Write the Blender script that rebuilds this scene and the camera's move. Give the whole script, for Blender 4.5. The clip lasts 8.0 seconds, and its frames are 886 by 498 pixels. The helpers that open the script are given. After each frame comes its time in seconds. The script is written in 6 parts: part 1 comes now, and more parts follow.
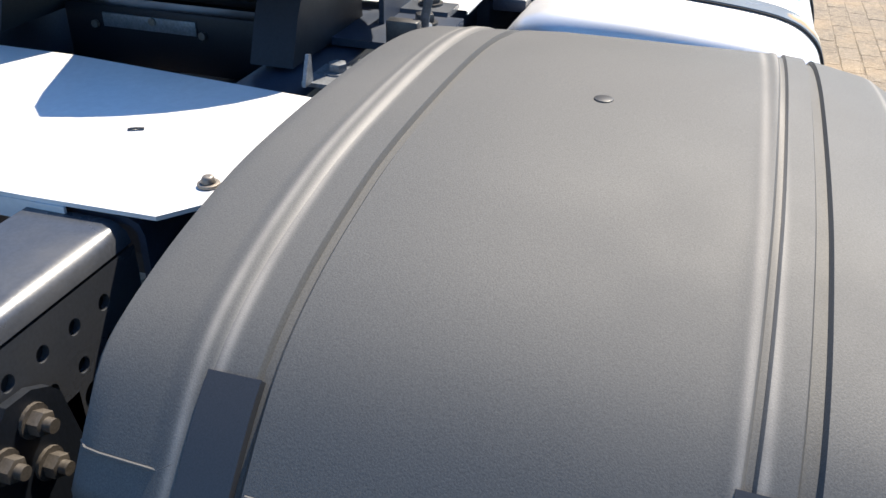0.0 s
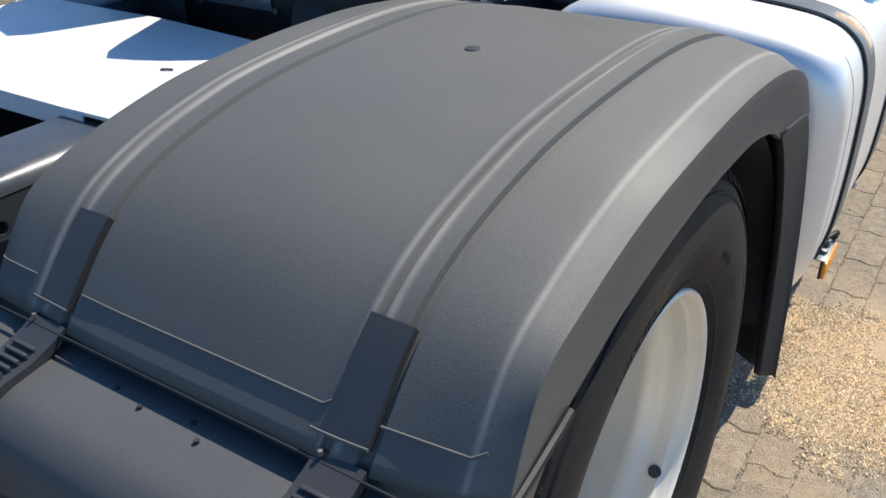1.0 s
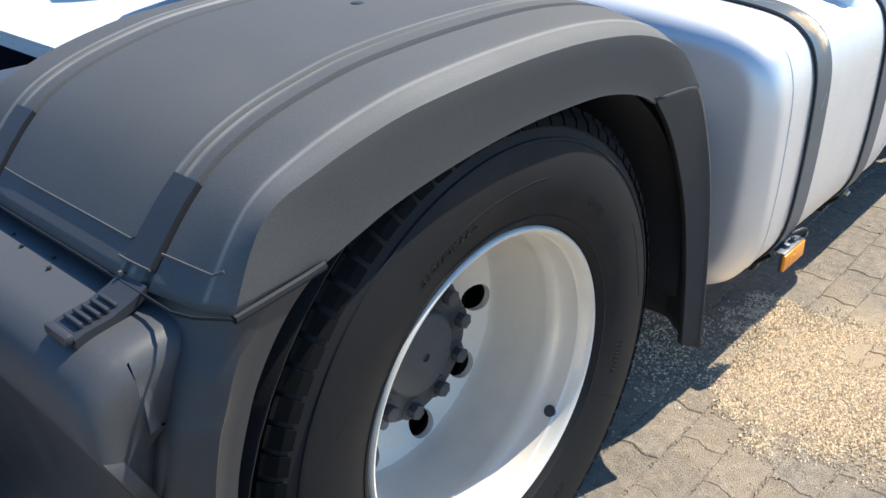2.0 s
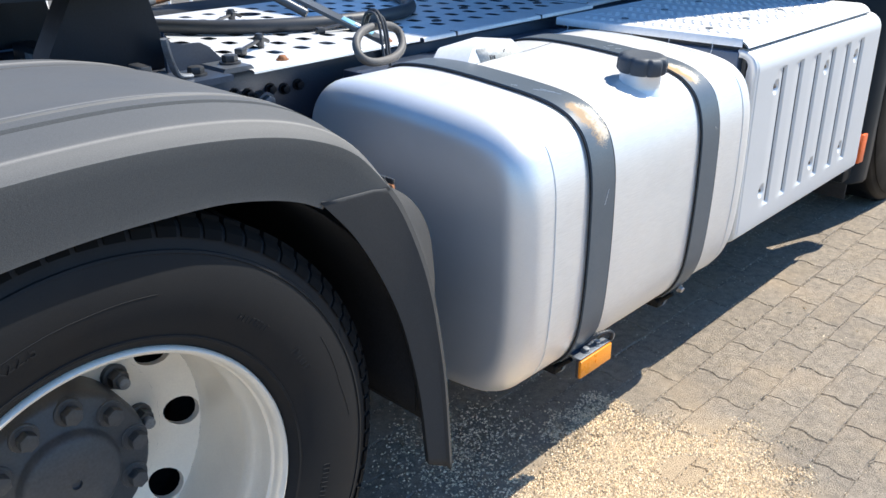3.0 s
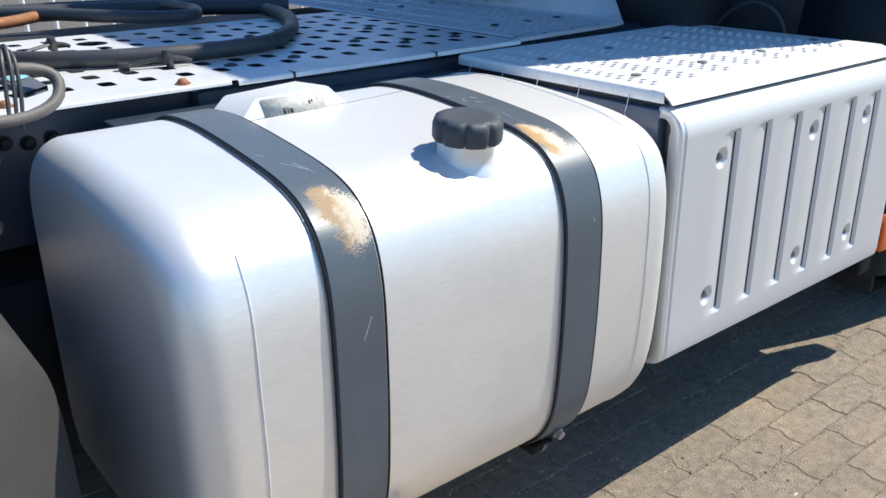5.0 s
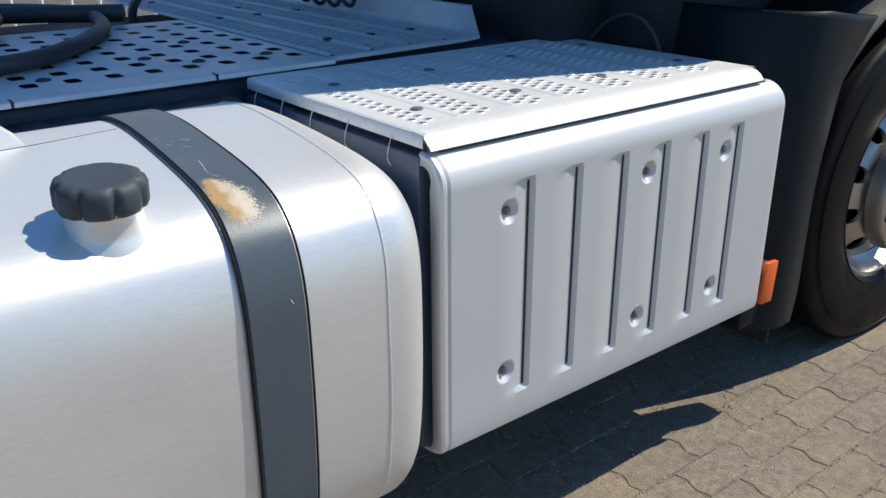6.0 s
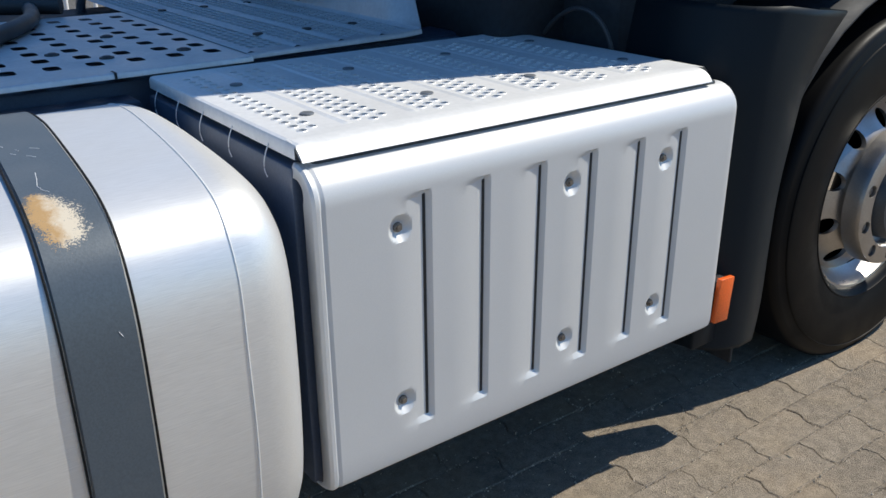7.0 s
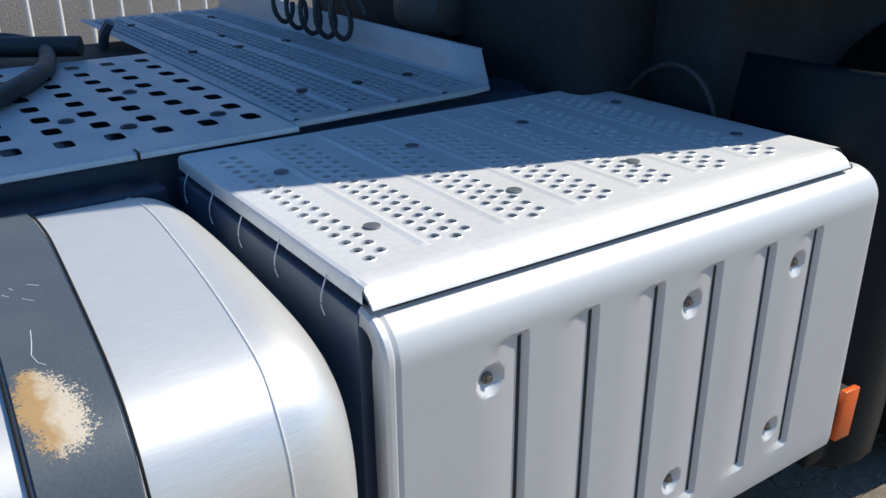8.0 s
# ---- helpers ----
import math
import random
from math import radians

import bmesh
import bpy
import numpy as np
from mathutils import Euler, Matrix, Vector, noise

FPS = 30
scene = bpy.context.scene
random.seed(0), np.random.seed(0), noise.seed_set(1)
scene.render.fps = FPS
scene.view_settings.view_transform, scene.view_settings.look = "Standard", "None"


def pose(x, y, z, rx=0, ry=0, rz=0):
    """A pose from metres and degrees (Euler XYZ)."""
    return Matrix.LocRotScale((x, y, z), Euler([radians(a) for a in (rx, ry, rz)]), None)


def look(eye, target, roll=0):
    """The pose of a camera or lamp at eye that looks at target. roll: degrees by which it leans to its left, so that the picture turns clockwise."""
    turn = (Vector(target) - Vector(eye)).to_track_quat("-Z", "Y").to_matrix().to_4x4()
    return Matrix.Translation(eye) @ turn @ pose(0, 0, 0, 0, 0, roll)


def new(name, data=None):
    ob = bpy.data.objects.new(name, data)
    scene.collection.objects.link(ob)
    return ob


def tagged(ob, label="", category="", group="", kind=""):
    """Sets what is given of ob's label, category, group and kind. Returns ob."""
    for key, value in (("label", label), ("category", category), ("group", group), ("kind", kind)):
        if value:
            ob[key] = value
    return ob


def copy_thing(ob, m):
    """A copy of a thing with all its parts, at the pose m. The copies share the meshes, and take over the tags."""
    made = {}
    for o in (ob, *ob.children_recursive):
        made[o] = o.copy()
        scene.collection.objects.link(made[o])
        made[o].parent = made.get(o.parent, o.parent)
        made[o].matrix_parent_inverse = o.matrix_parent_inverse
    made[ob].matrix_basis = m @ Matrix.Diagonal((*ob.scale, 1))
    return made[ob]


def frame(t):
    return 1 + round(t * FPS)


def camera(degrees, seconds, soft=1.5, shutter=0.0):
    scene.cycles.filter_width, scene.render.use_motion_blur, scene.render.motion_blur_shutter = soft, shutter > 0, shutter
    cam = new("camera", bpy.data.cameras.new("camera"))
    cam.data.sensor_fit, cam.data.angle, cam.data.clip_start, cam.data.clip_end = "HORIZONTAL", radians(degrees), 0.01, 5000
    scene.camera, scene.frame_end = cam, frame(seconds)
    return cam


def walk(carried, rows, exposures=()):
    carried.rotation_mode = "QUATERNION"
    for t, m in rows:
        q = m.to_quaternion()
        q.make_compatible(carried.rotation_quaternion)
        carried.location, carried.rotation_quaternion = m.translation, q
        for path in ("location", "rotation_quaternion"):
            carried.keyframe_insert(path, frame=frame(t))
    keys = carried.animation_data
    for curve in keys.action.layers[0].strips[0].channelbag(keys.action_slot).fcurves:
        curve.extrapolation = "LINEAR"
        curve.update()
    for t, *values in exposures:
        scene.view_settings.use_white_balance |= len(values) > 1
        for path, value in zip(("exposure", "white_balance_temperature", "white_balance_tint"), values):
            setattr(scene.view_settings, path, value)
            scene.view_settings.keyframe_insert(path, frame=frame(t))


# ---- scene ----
cam = camera(54.6, 8.0, soft=1.5)
PATH = [
    (0, (-0.972, 0.197, 1.451), (0.666, 0.711, 0.426), 0.9),
    (0.2, (-0.970, 0.136, 1.447), (0.676, 0.659, 0.439), 0.9),
    (0.5, (-0.951, -0.033, 1.44), (0.662, 0.604, 0.443), -0.0),
    (1, (-1.004, -0.285, 1.436), (0.44, 0.685, 0.45), -1.5),
    (1.2, (-1.051, -0.409, 1.415), (0.311, 0.68, 0.435), -1.7),
    (2.3, (-0.876, -0.846, 1.379), (0.423, 0.377, 0.476), -1.5),
    (2.5, (-0.776, -0.931, 1.38), (0.529, 0.305, 0.503), -1.4),
    (2.7, (-0.654, -0.981, 1.379), (0.668, 0.27, 0.551), -0.9),
    (3, (-0.453, -1.036, 1.386), (0.874, 0.233, 0.592), -0.6),
    (3.5, (-0.153, -1.025, 1.339), (1.175, 0.261, 0.576), -0.1),
    (4, (0.033, -1.009, 1.327), (1.232, 0.408, 0.583), -0.8),
    (4.2, (0.095, -1.01, 1.323), (1.282, 0.42, 0.582), -0.7),
    (5.3, (0.645, -1.034, 1.314), (1.803, 0.419, 0.574), -0.6),
    (5.5, (0.778, -1.042, 1.324), (1.929, 0.416, 0.583), -0.6),
    (6, (1.079, -1.074, 1.32), (2.216, 0.39, 0.569), -0.4),
    (6.5, (1.276, -1.096, 1.305), (2.386, 0.384, 0.543), -0.6),
    (7, (1.355, -1.094, 1.31), (2.437, 0.401, 0.539), -0.5),
    (7.5, (1.401, -1.001, 1.345), (2.46, 0.509, 0.571), -0.6),
    (8, (1.475, -0.757, 1.387), (2.512, 0.767, 0.612), -0.4),
]
walk(cam, [(t, look(eye, target, roll)) for t, eye, target, roll in PATH], [
    (0, 1.2, 6440, 8), (0.2, 0.93, 6390, 8), (0.5, 0.68, 6280, 6), (1.0, 0.74, 6150, 6), (1.2, 0.77, 6080, 6), (2.3, 0.98, 5840, 5),
    (3.0, 0.99, 5830, 6), (4.2, 0.85, 5880, 6), (5.3, 0.55, 6010, 5), (6.0, 0.19, 6000, 5), (7.0, 0.19, 5970, 5), (8.0, 0.13, 5950, 5)])

# ---- light ----
SUN = Vector((0.70, -0.235, 1.0)).normalized()
world = bpy.data.worlds.new("sky")
scene.world = world
world.use_nodes = True
wn = world.node_tree
bg = next(n for n in wn.nodes if n.type == "BACKGROUND")
sky = wn.nodes.new("ShaderNodeTexSky")
sky.sky_type = "NISHITA"
sky.sun_disc = False
sky.sun_elevation = math.asin(SUN.z)
sky.sun_rotation = math.atan2(SUN.x, SUN.y)
deep = wn.nodes.new("ShaderNodeHueSaturation")
deep.inputs["Saturation"].default_value = 1.14
wn.links.new(sky.outputs[0], deep.inputs["Color"])
wn.links.new(deep.outputs[0], bg.inputs[0])
bg.inputs[1].default_value = 0.112
sky.ozone_density, sky.dust_density, sky.air_density = 5.0, 0.3, 1.0
sun_data = bpy.data.lights.new("sun", "SUN")
sun_data.energy, sun_data.angle, sun_data.color = 4.6, radians(0.55), (1.0, 0.875, 0.72)
sun = new("sun", sun_data)
sun.rotation_euler = SUN.to_track_quat("Z", "Y").to_euler()

# ---- materials ----


def mat(name, color, rough=0.5, metal=0.0, grain=200.0, amount=0.15, bump=0.1, stain=0.0,
        stain_color=(0.3, 0.27, 0.22), stain_scale=6.0, stretch=(1, 1, 1), rough_var=0.1, spec=0.5, coat=0.0, depth=0.002):
    """A surface with fine grain, larger blotches, roughness variation and relief."""
    m = bpy.data.materials.new(name)
    m.use_nodes = True
    nt = m.node_tree
    p = next(n for n in nt.nodes if n.type == "BSDF_PRINCIPLED")
    tc = nt.nodes.new("ShaderNodeTexCoord")
    mp = nt.nodes.new("ShaderNodeMapping")
    mp.inputs["Scale"].default_value = stretch
    nt.links.new(tc.outputs["Object"], mp.inputs[0])
    fine = nt.nodes.new("ShaderNodeTexNoise")
    fine.inputs["Scale"].default_value, fine.inputs["Detail"].default_value = grain, 4
    wide = nt.nodes.new("ShaderNodeTexNoise")
    wide.inputs["Scale"].default_value, wide.inputs["Detail"].default_value = stain_scale, 6
    nt.links.new(mp.outputs[0], fine.inputs[0])
    nt.links.new(tc.outputs["Object"], wide.inputs[0])
    r1 = nt.nodes.new("ShaderNodeMapRange")
    r1.inputs[1].default_value, r1.inputs[2].default_value = 0.25, 0.75
    r1.inputs[3].default_value, r1.inputs[4].default_value = 1 - amount, 1 + amount
    nt.links.new(fine.outputs[0], r1.inputs[0])
    mul = nt.nodes.new("ShaderNodeMix")
    mul.data_type, mul.blend_type = "RGBA", "MULTIPLY"
    mul.inputs[0].default_value = 1.0
    mul.inputs[6].default_value = (*color, 1)
    nt.links.new(r1.outputs[0], mul.inputs[7])
    out = mul.outputs[2]
    if stain:
        r2 = nt.nodes.new("ShaderNodeMapRange")
        r2.inputs[1].default_value, r2.inputs[2].default_value = 0.48, 0.72
        r2.inputs[4].default_value = stain
        nt.links.new(wide.outputs[0], r2.inputs[0])
        mx = nt.nodes.new("ShaderNodeMix")
        mx.data_type = "RGBA"
        nt.links.new(r2.outputs[0], mx.inputs[0])
        nt.links.new(out, mx.inputs[6])
        mx.inputs[7].default_value = (*stain_color, 1)
        out = mx.outputs[2]
    nt.links.new(out, p.inputs["Base Color"])
    r3 = nt.nodes.new("ShaderNodeMapRange")
    r3.inputs[1].default_value, r3.inputs[2].default_value = 0.3, 0.7
    r3.inputs[3].default_value, r3.inputs[4].default_value = max(0.02, rough - rough_var), min(1, rough + rough_var)
    nt.links.new(wide.outputs[0], r3.inputs[0])
    nt.links.new(r3.outputs[0], p.inputs["Roughness"])
    p.inputs["Metallic"].default_value = metal
    p.inputs["Specular IOR Level"].default_value = spec
    p.inputs["Coat Weight"].default_value = coat
    if bump:
        bp = nt.nodes.new("ShaderNodeBump")
        bp.inputs["Strength"].default_value, bp.inputs["Distance"].default_value = bump, depth
        nt.links.new(fine.outputs[0], bp.inputs["Height"])
        nt.links.new(bp.outputs[0], p.inputs["Normal"])
    return m


def add_patch(m, centres, color, core=1.0, mid=0.0):
    """Paint worn down to rusty primer: speckled patches with ragged outlines round (x, y, z, radius)."""
    nt = m.node_tree
    p = next(n for n in nt.nodes if n.type == "BSDF_PRINCIPLED")
    tc = nt.nodes.new("ShaderNodeTexCoord")

    def nz(scale, detail, rough):
        n = nt.nodes.new("ShaderNodeTexNoise")
        n.inputs["Scale"].default_value, n.inputs["Detail"].default_value, n.inputs["Roughness"].default_value = scale, detail, rough
        nt.links.new(tc.outputs["Object"], n.inputs[0])
        return n.outputs[0]

    def calc(op, a, b, c=0.0):
        n = nt.nodes.new("ShaderNodeMath")
        n.operation = op
        for k, v in enumerate((a, b, c)):
            if isinstance(v, bpy.types.NodeSocket):
                nt.links.new(v, n.inputs[k])
            else:
                n.inputs[k].default_value = v
        return n.outputs[0]

    wide, fine = nz(70, 4, 0.6), nz(400, 4, 0.7)
    total = None
    for x, y, z, r in centres:
        d = nt.nodes.new("ShaderNodeVectorMath")
        d.operation = "DISTANCE"
        d.inputs[1].default_value = (x, y, z)
        nt.links.new(tc.outputs["Object"], d.inputs[0])
        depth = calc("SUBTRACT", 1.35, calc("DIVIDE", d.outputs["Value"], r))
        total = depth if total is None else calc("MAXIMUM", total, depth)
    ragged = calc("ADD", calc("MULTIPLY_ADD", wide, 1.3, -0.85), calc("MULTIPLY_ADD", fine, 3.2, -1.6))
    edge = nt.nodes.new("ShaderNodeMapRange")
    edge.inputs[1].default_value, edge.inputs[2].default_value = 0.12, 0.3
    nt.links.new(calc("ADD", calc("MINIMUM", calc("MULTIPLY", total, 1.05 * core), core), ragged), edge.inputs[0])
    old = p.inputs["Base Color"].links[0].from_socket
    ramp = nt.nodes.new("ShaderNodeValToRGB")
    ramp.color_ramp.elements[0].position, ramp.color_ramp.elements[1].position = 0.36, 0.66
    ramp.color_ramp.elements[0].color = (*color, 1)
    ramp.color_ramp.elements[1].color = (0.60, 0.53, 0.42, 1)
    where = nt.nodes.new("ShaderNodeSeparateXYZ")
    nt.links.new(tc.outputs["Object"], where.inputs[0])
    across = calc("MULTIPLY", calc("SUBTRACT", where.outputs["X"], mid), 13.0)
    nt.links.new(calc("ADD", nz(42, 8, 0.75), across), ramp.inputs[0])
    mx = nt.nodes.new("ShaderNodeMix")
    mx.data_type = "RGBA"
    nt.links.new(edge.outputs[0], mx.inputs[0])
    nt.links.new(old, mx.inputs[6])
    nt.links.new(ramp.outputs[0], mx.inputs[7])
    nt.links.new(mx.outputs[2], p.inputs["Base Color"])
    dull = calc("MULTIPLY_ADD", edge.outputs[0], 0.4, 0.4)
    nt.links.new(dull, p.inputs["Roughness"])
    return m


M = {}
M["plastic"] = mat("grey_black_grained_plastic", (0.090, 0.088, 0.086), 0.64, 0, 1100, 0.2, 0.1, 0.35, (0.118, 0.114, 0.108), 4.0, depth=0.001, spec=0.5)
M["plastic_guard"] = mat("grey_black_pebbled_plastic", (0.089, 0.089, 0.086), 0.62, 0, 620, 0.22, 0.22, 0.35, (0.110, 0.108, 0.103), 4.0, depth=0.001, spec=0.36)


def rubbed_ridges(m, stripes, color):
    """Pale rubbed ridges and a faint lighter shoulder, on upward faces only: stripes of (y, half width, strength),
    broken up by noise.
    """
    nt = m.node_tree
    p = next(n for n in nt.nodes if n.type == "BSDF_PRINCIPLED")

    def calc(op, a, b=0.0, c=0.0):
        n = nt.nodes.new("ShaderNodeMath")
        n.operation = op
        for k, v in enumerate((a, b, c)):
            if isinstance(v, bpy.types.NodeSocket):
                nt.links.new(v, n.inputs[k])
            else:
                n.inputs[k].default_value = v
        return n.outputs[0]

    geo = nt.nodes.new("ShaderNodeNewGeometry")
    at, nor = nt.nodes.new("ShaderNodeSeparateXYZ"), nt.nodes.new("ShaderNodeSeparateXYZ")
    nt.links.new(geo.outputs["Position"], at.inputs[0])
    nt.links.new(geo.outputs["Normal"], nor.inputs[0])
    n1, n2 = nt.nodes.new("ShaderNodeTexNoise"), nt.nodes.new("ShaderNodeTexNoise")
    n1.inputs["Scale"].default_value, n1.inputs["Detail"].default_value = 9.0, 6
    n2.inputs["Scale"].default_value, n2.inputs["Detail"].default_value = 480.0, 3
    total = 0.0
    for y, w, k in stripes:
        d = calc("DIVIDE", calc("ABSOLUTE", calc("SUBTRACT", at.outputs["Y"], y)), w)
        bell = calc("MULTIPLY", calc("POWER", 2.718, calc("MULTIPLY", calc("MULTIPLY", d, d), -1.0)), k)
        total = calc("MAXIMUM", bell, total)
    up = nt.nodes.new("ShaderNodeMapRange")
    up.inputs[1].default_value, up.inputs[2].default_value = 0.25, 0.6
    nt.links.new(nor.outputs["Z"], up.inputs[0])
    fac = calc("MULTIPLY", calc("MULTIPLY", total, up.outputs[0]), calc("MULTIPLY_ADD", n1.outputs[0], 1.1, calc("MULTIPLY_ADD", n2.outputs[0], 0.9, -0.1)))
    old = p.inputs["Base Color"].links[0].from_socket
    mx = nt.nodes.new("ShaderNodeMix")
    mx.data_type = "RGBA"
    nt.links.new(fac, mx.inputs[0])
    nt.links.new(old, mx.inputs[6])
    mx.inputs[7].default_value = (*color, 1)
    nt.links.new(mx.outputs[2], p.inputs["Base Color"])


# the wide weak stripe at -0.020 lightens the sloping outer shoulder
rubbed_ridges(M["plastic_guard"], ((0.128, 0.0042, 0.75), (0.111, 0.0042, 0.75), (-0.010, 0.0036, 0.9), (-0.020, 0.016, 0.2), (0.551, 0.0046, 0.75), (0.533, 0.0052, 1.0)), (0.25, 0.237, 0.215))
M["cap"] = mat("dark_grey_blue_plastic", (0.046, 0.055, 0.068), 0.6, 0, 700, 0.2, 0.25, 0.2, (0.07, 0.075, 0.085), 9.0)
M["plastic_black"] = mat("black_flap_plastic", (0.015, 0.016, 0.019), 0.58, 0, 700, 0.2, 0.08, 0.3, (0.024, 0.024, 0.024), 6.0, depth=0.001, spec=0.2)
M["liner"] = mat("black_dusty_liner", (0.012, 0.012, 0.013), 0.8, 0, 200, 0.3, 0.2, 0.4, (0.02, 0.019, 0.017), 9.0, spec=0.2)
M["plastic_flap"] = mat("dark_flap_plastic", (0.046, 0.0455, 0.045), 0.66, 0, 620, 0.24, 0.2, 0.4, (0.072, 0.068, 0.062), 5.0, depth=0.001, spec=0.3)
M["plastic_carrier"] = mat("dusty_grey_black_plastic", (0.066, 0.067, 0.069), 0.5, 0, 700, 0.2, 0.1, 0.35, (0.085, 0.083, 0.08), 5.0, depth=0.001)
M["plastic_dark"] = mat("black_plastic", (0.036, 0.037, 0.040), 0.42, 0, 700, 0.2, 0.08, 0.3, (0.055, 0.054, 0.053), 6.0, depth=0.001)
M["rubber"] = mat("tyre_rubber", (0.011, 0.011, 0.0115), 0.72, 0, 420, 0.2, 0.1, 0.5, (0.020, 0.019, 0.018), 6.0, spec=0.3, depth=0.001)
# dressed rubber, its colour darkened to carry the shade of the cab
M["rubber_gloss"] = mat("dressed_shaded_tyre_rubber", (0.004, 0.004, 0.0045), 0.5, 0, 420, 0.2, 0.1, 0.4, (0.007, 0.0068, 0.0065), 8.0, spec=0.14, depth=0.001)
# tread darker than the side walls: the arch's shade is in the colour
M["tread"] = mat("shaded_tread_rubber", (0.005, 0.005, 0.005), 0.9, 0, 420, 0.2, 0.1, 0.4, (0.009, 0.0085, 0.008), 9.0, spec=0.2, depth=0.001)
M["hose"] = mat("black_rubber_hose", (0.046, 0.047, 0.050), 0.5, 0, 300, 0.2, 0.15, 0.3, (0.07, 0.068, 0.065), 9.0)
M["alu"] = mat("brushed_aluminium", (0.83, 0.82, 0.80), 0.42, 0.55, 60, 0.09, 0.08, 0.34, (0.60, 0.585, 0.55), 3.2, stretch=(0.6, 18, 18), rough_var=0.06)
M["silver"] = mat("silver_painted_plastic", (0.67, 0.667, 0.660), 0.44, 0.22, 600, 0.04, 0.05, 0.24, (0.53, 0.52, 0.49), 3.0, rough_var=0.05)
M["plate"] = mat("galvanised_tread_plate", (0.80, 0.795, 0.78), 0.46, 0.25, 90, 0.06, 0.06, 0.3, (0.52, 0.50, 0.46), 7.0, rough_var=0.08)
M["walk_plate"] = mat("galvanised_walkway_plate", (0.70, 0.70, 0.69), 0.44, 0.3, 90, 0.07, 0.06, 0.3, (0.55, 0.54, 0.52), 9.0, rough_var=0.1)
M["deck_plate"] = mat("galvanised_ribbed_plate", (0.56, 0.57, 0.58), 0.46, 0.3, 90, 0.08, 0.06, 0.35, (0.44, 0.44, 0.44), 9.0, rough_var=0.1)
# dark navy lifted in tone to carry the haze over the shaded frame
M["navy_haze"] = mat("haze_lifted_navy_paint", (0.085, 0.108, 0.155), 0.45, 0.0, 200, 0.12, 0.06, 0.35, (0.12, 0.125, 0.135), 7.0)
M["plate_white"] = mat("pale_metal_plate", (0.70, 0.70, 0.69), 0.5, 0.2, 90, 0.05, 0.05, 0.25, (0.58, 0.55, 0.5), 7.0)
M["rim"] = mat("silver_painted_steel_rim", (0.84, 0.775, 0.66), 0.42, 0.2, 300, 0.04, 0.05, 0.25, (0.52, 0.47, 0.40), 8.0)
M["chrome"] = mat("dull_polished_steel", (0.46, 0.44, 0.42), 0.36, 0.9, 200, 0.08, 0.03, 0.45, (0.34, 0.30, 0.26), 10.0, rough_var=0.1)
M["strap"] = mat("dark_grey_strap_steel", (0.098, 0.112, 0.130), 0.42, 0.1, 300, 0.12, 0.08, 0.25, (0.14, 0.148, 0.158), 9.0)
M["frame"] = mat("dark_chassis_paint", (0.036, 0.048, 0.074), 0.42, 0.1, 200, 0.2, 0.1, 0.4, (0.07, 0.065, 0.06), 7.0)
M["frame_gloss"] = mat("dark_glossy_frame_paint", (0.060, 0.065, 0.075), 0.32, 0.25, 200, 0.15, 0.06, 0.4, (0.09, 0.09, 0.09), 9.0, spec=0.6)
M["bolt_brown"] = mat("dull_brown_bolt", (0.10, 0.088, 0.075), 0.55, 0.4, 300, 0.25, 0.15, 0.6, (0.06, 0.05, 0.04), 45.0)
M["frame_deep"] = mat("greasy_dark_frame_paint", (0.009, 0.012, 0.018), 0.5, 0.1, 200, 0.25, 0.1, 0.4, (0.02, 0.02, 0.022), 9.0, spec=0.35)
M["frame_grey"] = mat("grey_chassis_paint", (0.09, 0.1, 0.115), 0.34, 0.2, 200, 0.12, 0.06, 0.3, (0.12, 0.118, 0.115), 7.0)
M["worn_steel"] = mat("worn_grey_steel", (0.20, 0.215, 0.235), 0.45, 0.4, 200, 0.25, 0.15, 0.5, (0.11, 0.105, 0.10), 30.0)
M["bolt"] = mat("zinc_bolt", (0.22, 0.20, 0.175), 0.5, 0.6, 300, 0.25, 0.15, 0.6, (0.12, 0.085, 0.06), 45.0)
M["bolt_dark"] = mat("dark_bolt", (0.06, 0.062, 0.066), 0.45, 0.5, 300, 0.2, 0.1, 0.4, (0.12, 0.1, 0.085), 40.0)
M["hub"] = mat("dark_hub_paint", (0.058, 0.062, 0.068), 0.5, 0.2, 200, 0.2, 0.1, 0.5, (0.1, 0.095, 0.09), 14.0)
M["amber"] = mat("amber_lens", (0.82, 0.28, 0.012), 0.32, 0, 300, 0.15, 0.3, 0.2, (0.8, 0.36, 0.03), 20.0, coat=0.2)
M["orange"] = mat("orange_lens", (0.80, 0.13, 0.015), 0.36, 0, 300, 0.18, 0.4, coat=0.2)
M["cab"] = mat("dark_green_blue_paint", (0.008, 0.013, 0.018), 0.5, 0.0, 300, 0.1, 0.03, 0.3, (0.014, 0.018, 0.022), 5.0, spec=0.18)
M["cab_under"] = mat("dark_underbody", (0.014, 0.016, 0.02), 0.7, 0.0, 60, 0.4, 0.2, 0.3, (0.035, 0.034, 0.033), 9.0)
M["label"] = mat("worn_paper_label", (0.42, 0.42, 0.39), 0.6, 0, 140, 0.3, 0.05, 0.5, (0.62, 0.62, 0.6), 60.0)
M["sticker_blue"] = mat("pale_blue_sticker", (0.25, 0.5, 0.66), 0.4, 0, 150, 0.15, 0)
M["white"] = mat("white_paint", (0.8, 0.8, 0.8), 0.45, 0, 200, 0.05, 0.03, 0.2, (0.6, 0.58, 0.54), 6.0)
# black of print and specks, also painted for the dark of slots and holes
M["flat_black"] = mat("plain_black", (0.02, 0.02, 0.02), 0.6, 0, 200, 0.1, 0)
